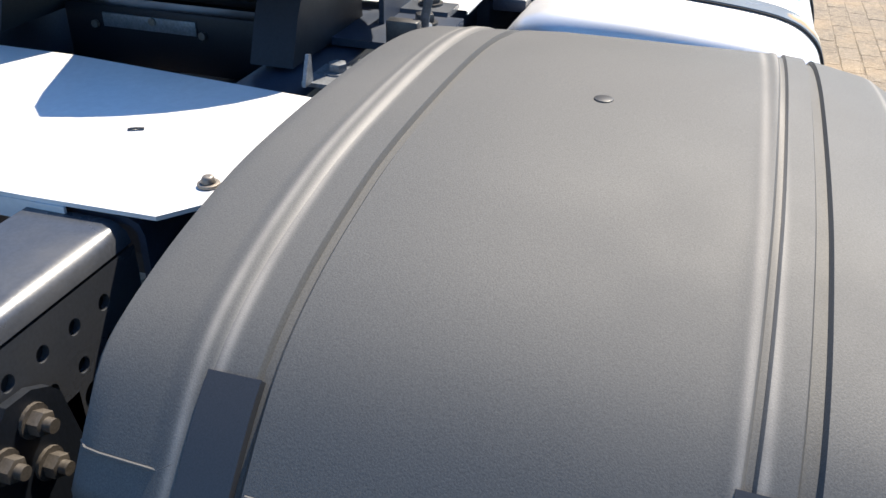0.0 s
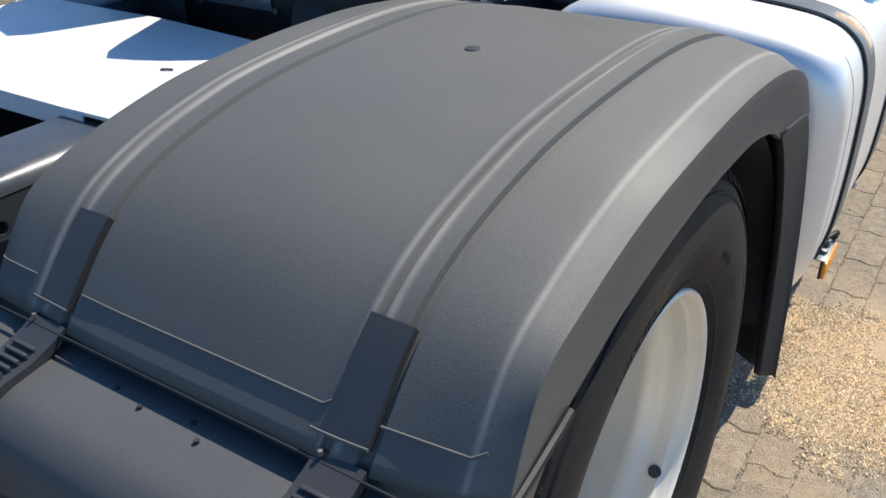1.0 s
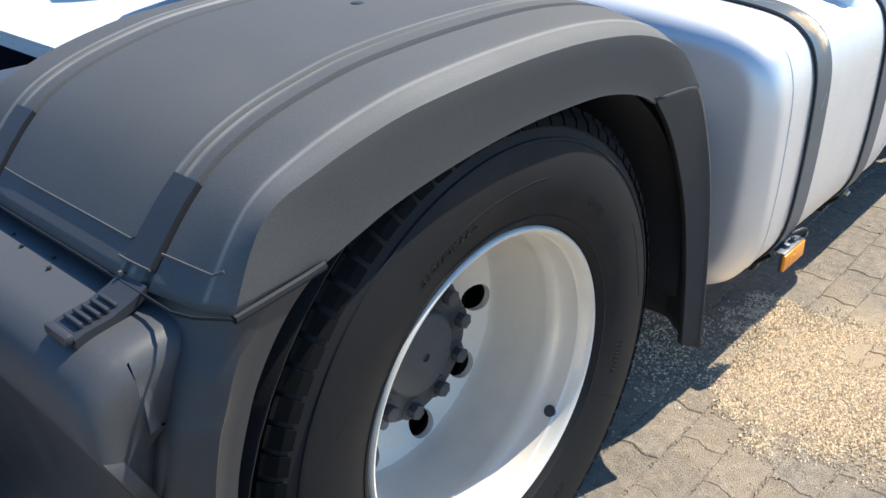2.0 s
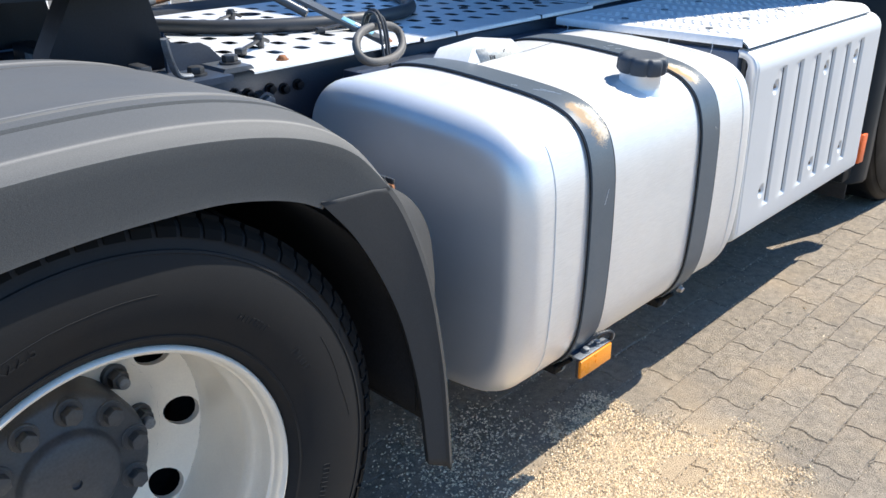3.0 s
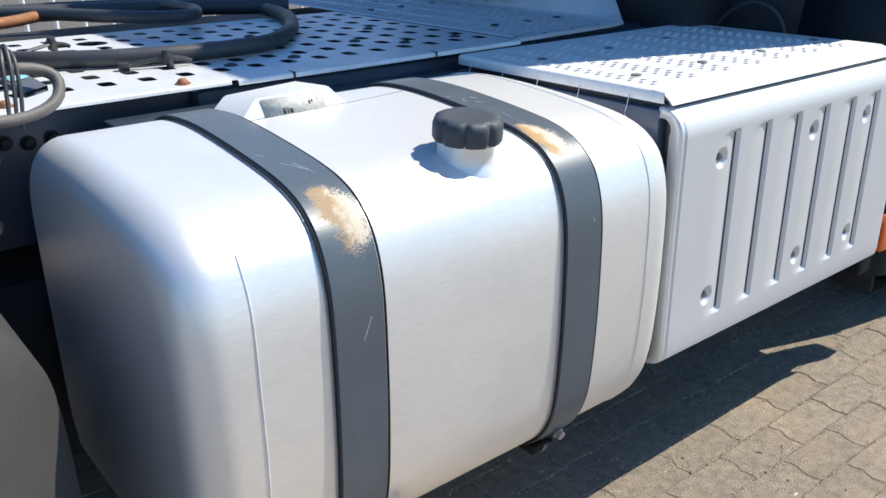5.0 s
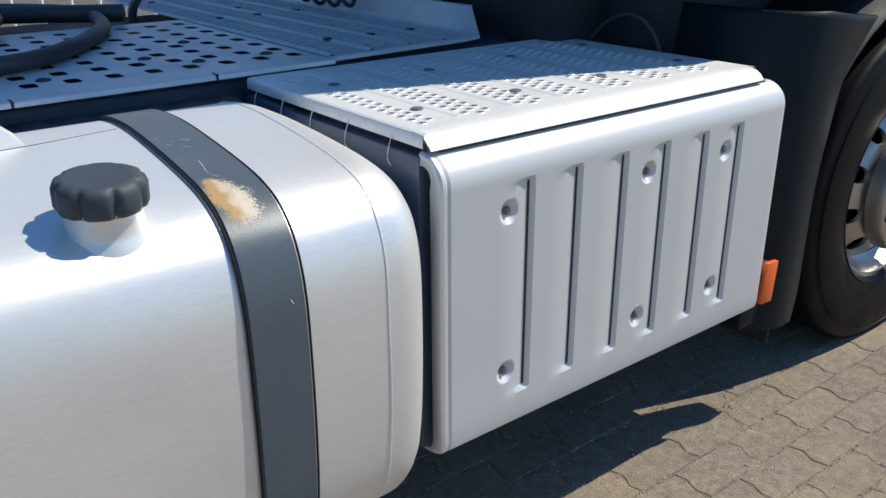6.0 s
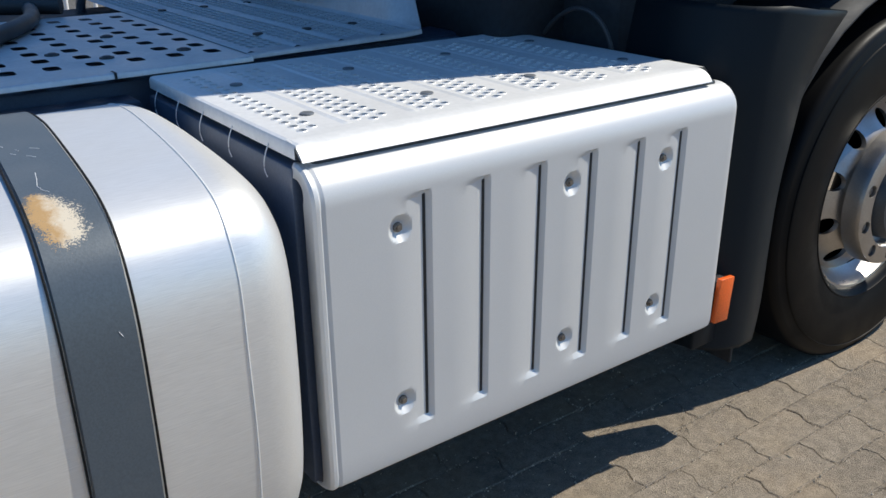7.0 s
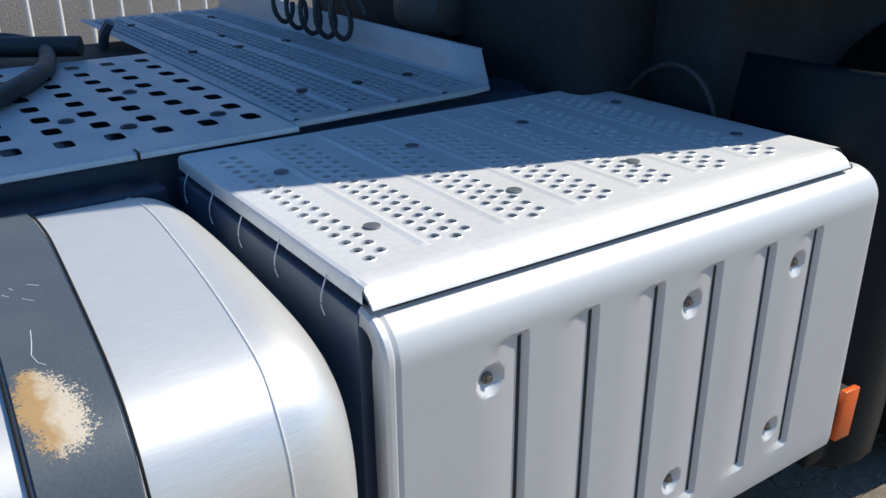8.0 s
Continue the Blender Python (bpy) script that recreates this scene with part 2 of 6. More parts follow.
M["rust"] = mat("rusty_brass", (0.28, 0.12, 0.05), 0.7, 0.2, 160, 0.35, 0.3, 0.4, (0.15, 0.08, 0.05), 60.0)
M["concrete"] = mat("grey_rendered_wall", (0.42, 0.40, 0.37), 0.9, 0, 60, 0.18, 0.4, 0.4, (0.34, 0.32, 0.29), 2.0, depth=0.01)
M["cable"] = mat("dusty_grey_rubber_cable", (0.10, 0.095, 0.09), 0.6, 0, 300, 0.2, 0.15, 0.4, (0.22, 0.19, 0.16), 12.0)
M["gold"] = mat("yellow_passivated_steel", (0.32, 0.22, 0.10), 0.45, 0.6, 200, 0.15, 0.05)


def paving_material(name, base, sandy):
    """Weathered concrete: tone from stone to stone, pores, stains and trodden-in sawdust."""
    m = bpy.data.materials.new(name)
    m.use_nodes = True
    nt = m.node_tree
    p = next(n for n in nt.nodes if n.type == "BSDF_PRINCIPLED")
    geo = nt.nodes.new("ShaderNodeNewGeometry")
    info = nt.nodes.new("ShaderNodeObjectInfo")
    pos = geo.outputs["Position"]

    def nz(scale, detail=5, rough=0.6):
        n = nt.nodes.new("ShaderNodeTexNoise")
        n.inputs["Scale"].default_value, n.inputs["Detail"].default_value, n.inputs["Roughness"].default_value = scale, detail, rough
        nt.links.new(pos, n.inputs[0])
        return n.outputs[0]

    def ranged(src, a, b, c, d):
        n = nt.nodes.new("ShaderNodeMapRange")
        for k, v in enumerate((a, b, c, d)):
            n.inputs[k + 1].default_value = v
        nt.links.new(src, n.inputs[0])
        return n.outputs[0]

    def mixed(fac, a, b, blend="MIX"):
        n = nt.nodes.new("ShaderNodeMix")
        n.data_type, n.blend_type = "RGBA", blend
        for sock, v in ((n.inputs[0], fac), (n.inputs[6], a), (n.inputs[7], b)):
            if isinstance(v, bpy.types.NodeSocket):
                nt.links.new(v, sock)
            elif isinstance(v, tuple):
                sock.default_value = (*v, 1)
            else:
                sock.default_value = v
        return n.outputs[2]

    grain, pores, blot = nz(420, 3), nz(140, 6, 0.75), nz(7, 6)
    tone = mixed(1.0, base, ranged(info.outputs["Random"], 0, 1, 0.9, 1.08), "MULTIPLY")
    tone = mixed(1.0, tone, ranged(grain, 0.3, 0.7, 0.66, 1.3), "MULTIPLY")
    tone = mixed(ranged(pores, 0.54, 0.66, 0, 0.75), tone, tuple(0.55 * v for v in base))
    tone = mixed(ranged(blot, 0.45, 0.7, 0, 0.35), tone, (0.36, 0.29, 0.2))
    tone = mixed(1.0, tone, ranged(nz(34, 7, 0.7), 0.32, 0.68, 0.70, 1.26), "MULTIPLY")
    tone = mixed(ranged(nz(2.3, 5), 0.5, 0.66, 0, sandy), tone, (0.55, 0.4, 0.24))
    mp = nt.nodes.new("ShaderNodeMapping")
    mp.inputs["Location"].default_value, mp.inputs["Scale"].default_value = (-1.11 / 0.38, 0.28 / 0.37, 0), (1 / 0.38, 1 / 0.37, 0.001)
    nt.links.new(pos, mp.inputs[0])
    ln = nt.nodes.new("ShaderNodeVectorMath")
    ln.operation = "LENGTH"
    nt.links.new(mp.outputs[0], ln.inputs[0])
    wob = nt.nodes.new("ShaderNodeMath")
    wob.operation = "MULTIPLY_ADD"
    wob.inputs[1].default_value = 1.5
    nt.links.new(nz(5.0, 9, 0.72), wob.inputs[0])
    nt.links.new(ln.outputs["Value"], wob.inputs[2])
    dust = mixed(ranged(nz(330, 4, 0.8), 0.35, 0.65, 0, 1), (0.36, 0.27, 0.17), (0.56, 0.43, 0.28))
    tone = mixed(ranged(wob.outputs[0], 1.4, 1.8, 0.92, 0), tone, dust)
    nt.links.new(tone, p.inputs["Base Color"])
    p.inputs["Roughness"].default_value = 0.92
    p.inputs["Specular IOR Level"].default_value = 0.25
    bp = nt.nodes.new("ShaderNodeBump")
    bp.inputs["Strength"].default_value, bp.inputs["Distance"].default_value = 0.9, 0.007
    nt.links.new(pores, bp.inputs["Height"])
    nt.links.new(bp.outputs[0], p.inputs["Normal"])
    return m


M["paver"] = paving_material("weathered_concrete_paver", (0.284, 0.240, 0.187), 0.25)
M["joint"] = paving_material("sandy_joint_filling", (0.25, 0.212, 0.165), 0.12)
M["grit"] = mat("sandy_grit", (0.56, 0.47, 0.35), 0.95, 0, 90, 0.5, 0.2, 0.6, (0.5, 0.42, 0.31), 40.0, spec=0.2)
M["sawdust"] = mat("pale_wood_chips", (0.76, 0.62, 0.425), 0.9, 0, 300, 0.2, 0.3, 0.4, (0.68, 0.58, 0.42), 30.0, spec=0.2)


def vary_pieces(m, low, high):
    """Each loose piece gets a tone of its own."""
    nt = m.node_tree
    p = next(n for n in nt.nodes if n.type == "BSDF_PRINCIPLED")
    geo, rg, mx = nt.nodes.new("ShaderNodeNewGeometry"), nt.nodes.new("ShaderNodeMapRange"), nt.nodes.new("ShaderNodeMix")
    mx.data_type, mx.blend_type = "RGBA", "MULTIPLY"
    mx.inputs[0].default_value = 1.0
    rg.inputs[3].default_value, rg.inputs[4].default_value = low, high
    nt.links.new(geo.outputs["Random Per Island"], rg.inputs[0])
    nt.links.new(p.inputs["Base Color"].links[0].from_socket, mx.inputs[6])
    nt.links.new(rg.outputs[0], mx.inputs[7])
    nt.links.new(mx.outputs[2], p.inputs["Base Color"])


vary_pieces(M["sawdust"], 0.62, 1.36)
vary_pieces(M["grit"], 0.6, 1.3)

# ---- building helpers ----
BASE = {}


def thing(name, base, label, category, group="", kind=""):
    ob = new(name)
    ob.empty_display_size = 0.1
    ob.location = base
    BASE[ob.name] = Vector(base)
    return tagged(ob, label, category, group, kind)


def root_base(ob):
    while ob.parent:
        ob = ob.parent
    return BASE.get(ob.name, Vector())


def finish(bm, sharp=38, recalc=True):
    if recalc:
        bmesh.ops.recalc_face_normals(bm, faces=bm.faces[:])
    lim = radians(sharp)
    for f in bm.faces:
        f.smooth = True
    for e in bm.edges:
        if len(e.link_faces) == 2 and e.calc_face_angle(0) > lim:
            e.smooth = False


def part(name, bm, material, parent, label="", sharp=38, solid=0.0, kind="", recalc=True):
    """Links a bmesh in world coordinates as one mesh under a thing or a part."""
    finish(bm, sharp, recalc)
    bm.transform(Matrix.Translation(-root_base(parent)))
    me = bpy.data.meshes.new(name)
    bm.to_mesh(me)
    bm.free()
    me.materials.append(M[material] if isinstance(material, str) else material)
    ob = new(name, me)
    ob.parent = parent
    if solid:
        md = ob.modifiers.new("thickness", "SOLIDIFY")
        md.thickness, md.offset = solid, -1
    return tagged(ob, label, kind=kind)


def lone(name, bm, material, base, label, category, kind="", sharp=38, group=""):
    """A thing that is one mesh."""
    finish(bm, sharp)
    bm.transform(Matrix.Translation(-Vector(base)))
    me = bpy.data.meshes.new(name)
    bm.to_mesh(me)
    bm.free()
    me.materials.append(M[material] if isinstance(material, str) else material)
    ob = new(name, me)
    ob.location = base
    return tagged(ob, label, category, group, kind)


def block(bm, x0, x1, y0, y1, z0, z1, bevel=0.0, seg=2):
    made = bmesh.ops.create_cube(bm, size=1)["verts"]
    for v in made:
        v.co = Vector(((x0 + x1) / 2 + v.co.x * (x1 - x0), (y0 + y1) / 2 + v.co.y * (y1 - y0), (z0 + z1) / 2 + v.co.z * (z1 - z0)))
    if bevel:
        edges = {e for v in made for e in v.link_edges}
        bmesh.ops.bevel(bm, geom=list(edges), offset=bevel, segments=seg, affect="EDGES", profile=0.5)
    return bm


def rod(bm, a, b, r, seg=16, r2=None, bevel=0.0):
    a, b = Vector(a), Vector(b)
    d = b - a
    m = Matrix.Translation((a + b) / 2) @ d.to_track_quat("Z", "Y").to_matrix().to_4x4()
    made = bmesh.ops.create_cone(bm, cap_ends=True, segments=seg, radius1=r, radius2=r if r2 is None else r2, depth=d.length, matrix=m)["verts"]
    if bevel:
        edges = [e for e in {e for v in made for e in v.link_edges} if len(e.link_faces) == 2 and any(len(f.verts) > 4 for f in e.link_faces)]
        bmesh.ops.bevel(bm, geom=edges, offset=bevel, segments=2, affect="EDGES", profile=0.5)
    return bm


def sheet(bm, rows, close_u=False, close_v=False):
    """Faces over a table of points."""
    vs = [[bm.verts.new(p) for p in row] for row in rows]
    nu, nv = len(vs), len(vs[0])
    for i in range(nu if close_u else nu - 1):
        for j in range(nv if close_v else nv - 1):
            a, b, c, d = vs[i][j], vs[(i + 1) % nu][j], vs[(i + 1) % nu][(j + 1) % nv], vs[i][(j + 1) % nv]
            bm.faces.new((a, b, c, d))
    return vs


def tube(bm, pts, r, seg=10, closed=False, flat=1.0, up=(0, 0, 1)):
    """A round (or flattened) hose along points."""
    pts = [Vector(p) for p in pts]
    n = len(pts)
    rows, up = [], Vector(up)
    for i, p in enumerate(pts):
        a = pts[(i - 1) % n] if closed or i else p
        b = pts[(i + 1) % n] if closed or i < n - 1 else p
        t = (b - a).normalized()
        side = t.cross(up)
        side = side.normalized() if side.length > 0.05 else Vector((1, 0, 0))
        nrm = side.cross(t).normalized()
        rows.append([p + r * (math.cos(k * math.tau / seg) * side + flat * math.sin(k * math.tau / seg) * nrm) for k in range(seg)])
    vs = sheet(bm, rows, closed, True)
    if not closed:
        bm.faces.new(vs[0])
        bm.faces.new(vs[-1])
    return bm


def curve(pts, per=8, closed=False):
    """A smooth line through points (Catmull-Rom)."""
    pts = [Vector(p) for p in pts]
    n, out = len(pts), []
    for i in range(n if closed else n - 1):
        g = (lambda k: pts[k % n]) if closed else (lambda k: pts[min(max(k, 0), n - 1)])
        p0, p1, p2, p3 = g(i - 1), g(i), g(i + 1), g(i + 2)
        for s in range(per):
            t = s / per
            out.append(0.5 * ((2 * p1) + (p2 - p0) * t + (2 * p0 - 5 * p1 + 4 * p2 - p3) * t * t + (3 * p1 - p0 - 3 * p2 + p3) * t ** 3))
    if not closed:
        out.append(pts[-1])
    return out


def turned(bm, profile, cx, y0, cz, seg=64, close=False, wob=None):
    """A body of revolution about an axle along y: profile of (radius, y)."""
    rows = []
    for i in range(seg):
        a = i * math.tau / seg
        rows.append([Vector((cx + (r + (wob(i, k) if wob else 0)) * math.sin(a), y0 + y, cz + (r + (wob(i, k) if wob else 0)) * math.cos(a))) for k, (r, y) in enumerate(profile)])
    return sheet(bm, rows, True, close)


def prism(bm, poly, axis, a, b):
    """A 2D outline pushed along an axis from a to b."""
    def at(p, v):
        return Vector({"x": (v, p[0], p[1]), "y": (p[0], v, p[1]), "z": (p[0], p[1], v)}[axis])
    va, vb = [bm.verts.new(at(p, a)) for p in poly], [bm.verts.new(at(p, b)) for p in poly]
    n = len(poly)
    bm.faces.new(va)
    bm.faces.new(vb[::-1])
    for i in range(n):
        bm.faces.new((va[i], va[(i + 1) % n], vb[(i + 1) % n], vb[i]))
    return bm


def holed(bm, cells, top, thick, turn=None, rim=0.0):
    """A plate out of rectangular cells (x0, x1, y0, y1, hole) with hole None or (cx, cy, rx, ry, n, power); top(x, y) gives z."""
    def v(x, y, dz=0.0):
        p = Vector((x, y, top(x, y) - dz))
        return bm.verts.new(turn(p) if turn else p)
    for x0, x1, y0, y1, hole in cells:
        if hole is None:
            bm.faces.new((v(x0, y0), v(x1, y0), v(x1, y1), v(x0, y1)))
            continue
        cx, cy, rx, ry, n, power = hole
        inner, outer = [], []
        for k in range(n):
            a = (k + 0.5) * math.tau / n
            c, s = math.cos(a), math.sin(a)
            q = (abs(c) ** power + abs(s) ** power) ** (-1 / power)
            inner.append((cx + rx * c * q, cy + ry * s * q))
            k1 = min((x1 - cx) / c if c > 1e-9 else (x0 - cx) / c if c < -1e-9 else 1e9, (y1 - cy) / s if s > 1e-9 else (y0 - cy) / s if s < -1e-9 else 1e9)
            outer.append((cx + k1 * c, cy + k1 * s))
        vi, vo = [v(*p, -rim) for p in inner], [v(*p) for p in outer]
        vd = [v(*p, thick) for p in inner]
        if rim:
            vm = [v(cx + (x - cx) * 1.28, cy + (y - cy) * 1.28) for x, y in inner]
            for k in range(n):
                bm.faces.new((vi[k], vm[k], vm[(k + 1) % n], vi[(k + 1) % n]))
            lip, vi_out = vi, vm
        else:
            lip = vi_out = vi
        for k in range(n):
            j = (k + 1) % n
            bm.faces.new((vi_out[k], vo[k], vo[j], vi_out[j]))
            bm.faces.new((lip[k], lip[j], vd[j], vd[k]))
            ca = (outer[k], outer[j])
            if abs(ca[0][0] - ca[1][0]) > 1e-6 and abs(ca[0][1] - ca[1][1]) > 1e-6:
                corner = (x1 if ca[0][0] + ca[1][0] > 2 * cx else x0, y1 if ca[0][1] + ca[1][1] > 2 * cy else y0)
                bm.faces.new((vo[k], v(*corner), vo[j]))
    bmesh.ops.remove_doubles(bm, verts=bm.verts[:], dist=1e-5)
    return bm


def hexbolt(bm, base, axis, r=0.012, h=0.009, washer=True):
    base, axis = Vector(base), Vector(axis).normalized()
    if washer:
        rod(bm, base, base + axis * h * 0.3, r * 1.35, 14)
    rod(bm, base + axis * h * 0.25, base + axis * h * 1.3, r, 6, bevel=r * 0.12)
    return bm


# ---- setting ----
bm = bmesh.new()
rows = [[Vector((x, y, -0.0026)) for y in (-150, -20, -4, 0, 4, 20, 150)] for x in (-150, -20, -4, 0, 4, 8, 20, 150)]
sheet(bm, rows)
lone("ground", bm, "joint", (0, 0, 0), "sandy bedding between and under the paving stones", "ground", "structure")

# rear yard wall with a railing in front of it
bm = bmesh.new()
block(bm, -12, 14, 6.6, 6.85, 0, 2.6, 0.02)
lone("wall_yard", bm, "concrete", (0, 6.6, 0), "grey rendered yard wall behind the truck", "wall", "structure")

def deck(x, y):
    """Height of the walkway over the chassis."""
    return 0.974 + 0.002 * (y - 0.75)


# ---- rear mudguard ----
T = [(-0.598, 0.907), (-0.507, 1.003), (-0.42, 1.052), (-0.30, 1.084), (-0.20, 1.098), (-0.05, 1.105), (0.10, 1.104), (0.235, 1.088), (0.345, 1.055), (0.43, 1.000), (0.495, 0.920)]
C = [(-0.562, 0.908), (-0.512, 0.998), (-0.43, 1.031), (-0.32, 1.056), (-0.21, 1.067), (-0.05, 1.073), (0.09, 1.069), (0.22, 1.053), (0.32, 1.025), (0.394, 0.985), (0.460, 0.914)]
B = [(-0.425, 0.9123), (-0.365, 0.9303), (-0.307, 0.9463), (-0.225, 0.9603), (-0.13, 0.9713), (-0.03, 0.9773), (0.07, 0.9763), (0.155, 0.9713), (0.23, 0.9563), (0.287, 0.9373), (0.327, 0.9153)]
smooth2 = lambda pts: [(p.x, p.y) for p in curve([(x, z, 0) for x, z in pts], 6)]
T, C, B = smooth2(T), smooth2(C), smooth2(B)
# (y, share of the way from the crown line down to the outer crease, depth of a pressed groove)
SECTION = [(0.641, 0.9, 0), (0.639, 0.55, 0), (0.632, 0.37, 0), (0.617, 0.27, 0), (0.575, 0.21, 0), (0.567, 0.2, 0), (0.561, 0.19, -0.0022), (0.5437, 0.18, -0.0022),
           (0.5373, 0.17, 0.0008), (0.527, 0.16, 0), (0.5085, 0.13, 0), (0.4985, 0.11, 0), (0.4955, 0.11, 0.0065), (0.4880, 0.10, 0.0065), (0.4830, 0.09, 0), (0.4233, 0, 0),
           (0.3683, 0, 0), (0.3042, 0, 0), (0.231, 0, 0), (0.1485, 0, 0), (0.1348, 0, 0), (0.1305, 0, -0.0012), (0.1250, 0, -0.0010), (0.1220, 0.01, 0.0035),
           (0.1168, 0.01, 0.0035), (0.1140, 0.01, -0.0005), (0.1069, 0.02, 0), (0.0960, 0.045, 0), (0.0880, 0.06, 0), (0.0855, 0.07, 0.0068), (0.0750, 0.10, 0.0068), (0.0720, 0.12, 0),
           (0.0479, 0.23, 0), (0.0277, 0.32, 0), (0.0076, 0.41, 0), (-0.0055, 0.475, 0), (-0.0113, 0.52, 0), (-0.0165, 0.60, 0), (-0.026, 0.74, 0), (-0.037, 0.89, 0),
           (-0.0425, 0.96, 0), (-0.045, 1, 0)]


def taper(x, y):
    """The ribs run a little outwards towards the front."""
    return y - 0.022 * (x + 0.45) * min(1.0, max(0.0, y / 0.1))


def guard_row(k):
    (tx, tz), (cx_, cz_), (bx, bz) = T[k], C[k], B[k]
    along = Vector(T[min(k + 1, len(T) - 1)]) - Vector(T[max(k - 1, 0)])
    nx_, nz_ = -along.y / along.length, along.x / along.length
    row = [Vector((tx + (cx_ - tx) * s - nx_ * d, taper(tx, y), tz + (cz_ - tz) * s - nz_ * d)) for y, s, d in SECTION]
    row += [Vector((cx_ + (bx - cx_) * s, -0.0455 + 0.0145 * s, cz_ + (bz - cz_) * s)) for s in (0.03, 0.25, 0.5, 0.75, 0.97)]
    row += [Vector((bx, -0.031, bz - 0.004)), Vector((bx, -0.022, bz - 0.004)), Vector((bx, 0.0, bz + 0.03))]
    return row


mudguard = thing("rear_mudguard", (0, 0.3, 0.2), "dark grey grained plastic mudguard arched over the rear wheel", "mudguard")
bm = bmesh.new()
sheet(bm, [guard_row(k) for k in range(len(T))])
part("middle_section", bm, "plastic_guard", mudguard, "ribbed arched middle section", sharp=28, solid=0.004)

# front section: swept flap between wheel and tank
FI = [(0.322, 0.918), (0.385, 0.845), (0.437, 0.758), (0.478, 0.668), (0.505, 0.580), (0.530, 0.460), (0.548, 0.300)]
FO = [(0.456, 0.921), (0.489, 0.868), (0.522, 0.790), (0.545, 0.714), (0.562, 0.625), (0.579, 0.490), (0.590, 0.285)]
FL = [(0.505, 0.895), (0.565, 0.864), (0.625, 0.826), (0.668, 0.768), (0.688, 0.690), (0.694, 0.500), (0.692, 0.265)]
FI, FO, FL = smooth2(FI), smooth2(FO), smooth2(FL)
bm = bmesh.new()
rows = []
for k, ((ix, iz), (ox, oz), (lx, lz)) in enumerate(zip(FI, FO, FL)):
    q = 1 - k / (len(FI) - 1)
    iz += 0.005 * q
    row = [Vector((ix + 0.004, -0.020, iz)), Vector((ix, -0.034, iz))]
    row += [Vector((ix + (ox - ix) * s, -0.034 - (0.026 - 0.014 * q) * s, iz + (oz - iz) * s)) for s in (0.25, 0.5, 0.75)]
    row += [Vector((ox - 0.008, -0.061 + 0.016 * q, oz - 0.003)), Vector((ox + 0.002, -0.057 + 0.016 * q, oz + 0.002)), Vector((ox + 0.010, -0.036 + 0.012 * q, oz + 0.004))]
    row += [Vector((ox + (lx - ox) * f, y, oz + (lz - oz) * f)) for f, y in ((0.2, -0.004), (0.55, 0.034), (0.82, 0.06), (0.96, 0.08), (1.0, 0.10), (1.0, 0.28), (1.0, 0.45), (1.0, 0.60))]
    rows.append(row)
sheet(bm, rows)
part("front_section", bm, "plastic_flap", mudguard, "swept front flap of the mudguard", sharp=24, solid=0.004)
bm = bmesh.new()
rows = []
for k in range(37):
    a = radians(-112 + 208 * k / 36)
    r = 0.535 + 0.052 * min(1, max(0, math.degrees(a)) / 75)
    rows.append([Vector((-0.049 + q * math.sin(a), y, 0.486 + q * math.cos(a))) for q, y in ((r, -0.012), (r, 0.2), (r, 0.42), (r, 0.62), (r - 0.05, 0.627), (0.30, 0.628))])
sheet(bm, rows)
part("arch_liner", bm, "liner", mudguard, "black inner lining of the wheel arch", solid=0.003)
bm = bmesh.new()
for k in range(5):
    block(bm, 0.488 + 0.009 * k, 0.494 + 0.009 * k, 0.075 - 0.014 * k, 0.105 - 0.014 * k, 0.905 - 0.004 * k, 0.916 - 0.004 * k, 0.002)
part("hinge_ribs", bm, "plastic_dark", mudguard)
bm = bmesh.new()
rod(bm, (0.590, 0.122, 0.838), (0.604, 0.104, 0.848), 0.008, 12, bevel=0.002)
part("clamp_screw", bm, "rust", mudguard, "rusty clamp screw")
bm = bmesh.new()
hexbolt(bm, (0.622, 0.770, 0.838), (0.1, -1, 0.1), 0.016, 0.016)
rod(bm, (0.622, 0.852, 0.838), (0.622, 0.770, 0.838), 0.008, 10)
part("stay_bolt", bm, "worn_steel", mudguard)

# rear section with the moulded box
RI = [(-0.432, 0.911), (-0.464, 0.892), (-0.495, 0.865), (-0.530, 0.821), (-0.557, 0.770), (-0.588, 0.676), (-0.602, 0.540), (-0.611, 0.335)]
RO = [(-0.560, 0.903), (-0.575, 0.870), (-0.594, 0.835), (-0.610, 0.797), (-0.625, 0.760), (-0.643, 0.68), (-0.655, 0.55), (-0.665, 0.33)]
RI, RO = smooth2(RI), smooth2(RO)
bm = bmesh.new()
rows = []
for k, ((ix, iz), (ox, oz)) in enumerate(zip(RI, RO)):
    q = 1 - k / (len(RI) - 1)
    row = [Vector((ix - 0.004, -0.020, iz)), Vector((ix, -0.036, iz))]
    row += [Vector((ix + (ox - ix) * s, -0.036 - 0.007 * s, iz + (oz - iz) * s)) for s in (0.3, 0.6)]
    row += [Vector((ox + 0.02, -0.044, oz)), Vector((ox + 0.004, -0.034, oz + 0.002)), Vector((ox - 0.014, -0.003, oz + 0.004))]
    row += [Vector((ox - 0.018, y, oz + 0.006)) for y in (0.04, 0.2, 0.4, 0.55, 0.64)]
    rows.append(row)
sheet(bm, rows)
part("rear_section", bm, "plastic_dark", mudguard, "rear flap of the mudguard", sharp=50, solid=0.004)
bm = bmesh.new()
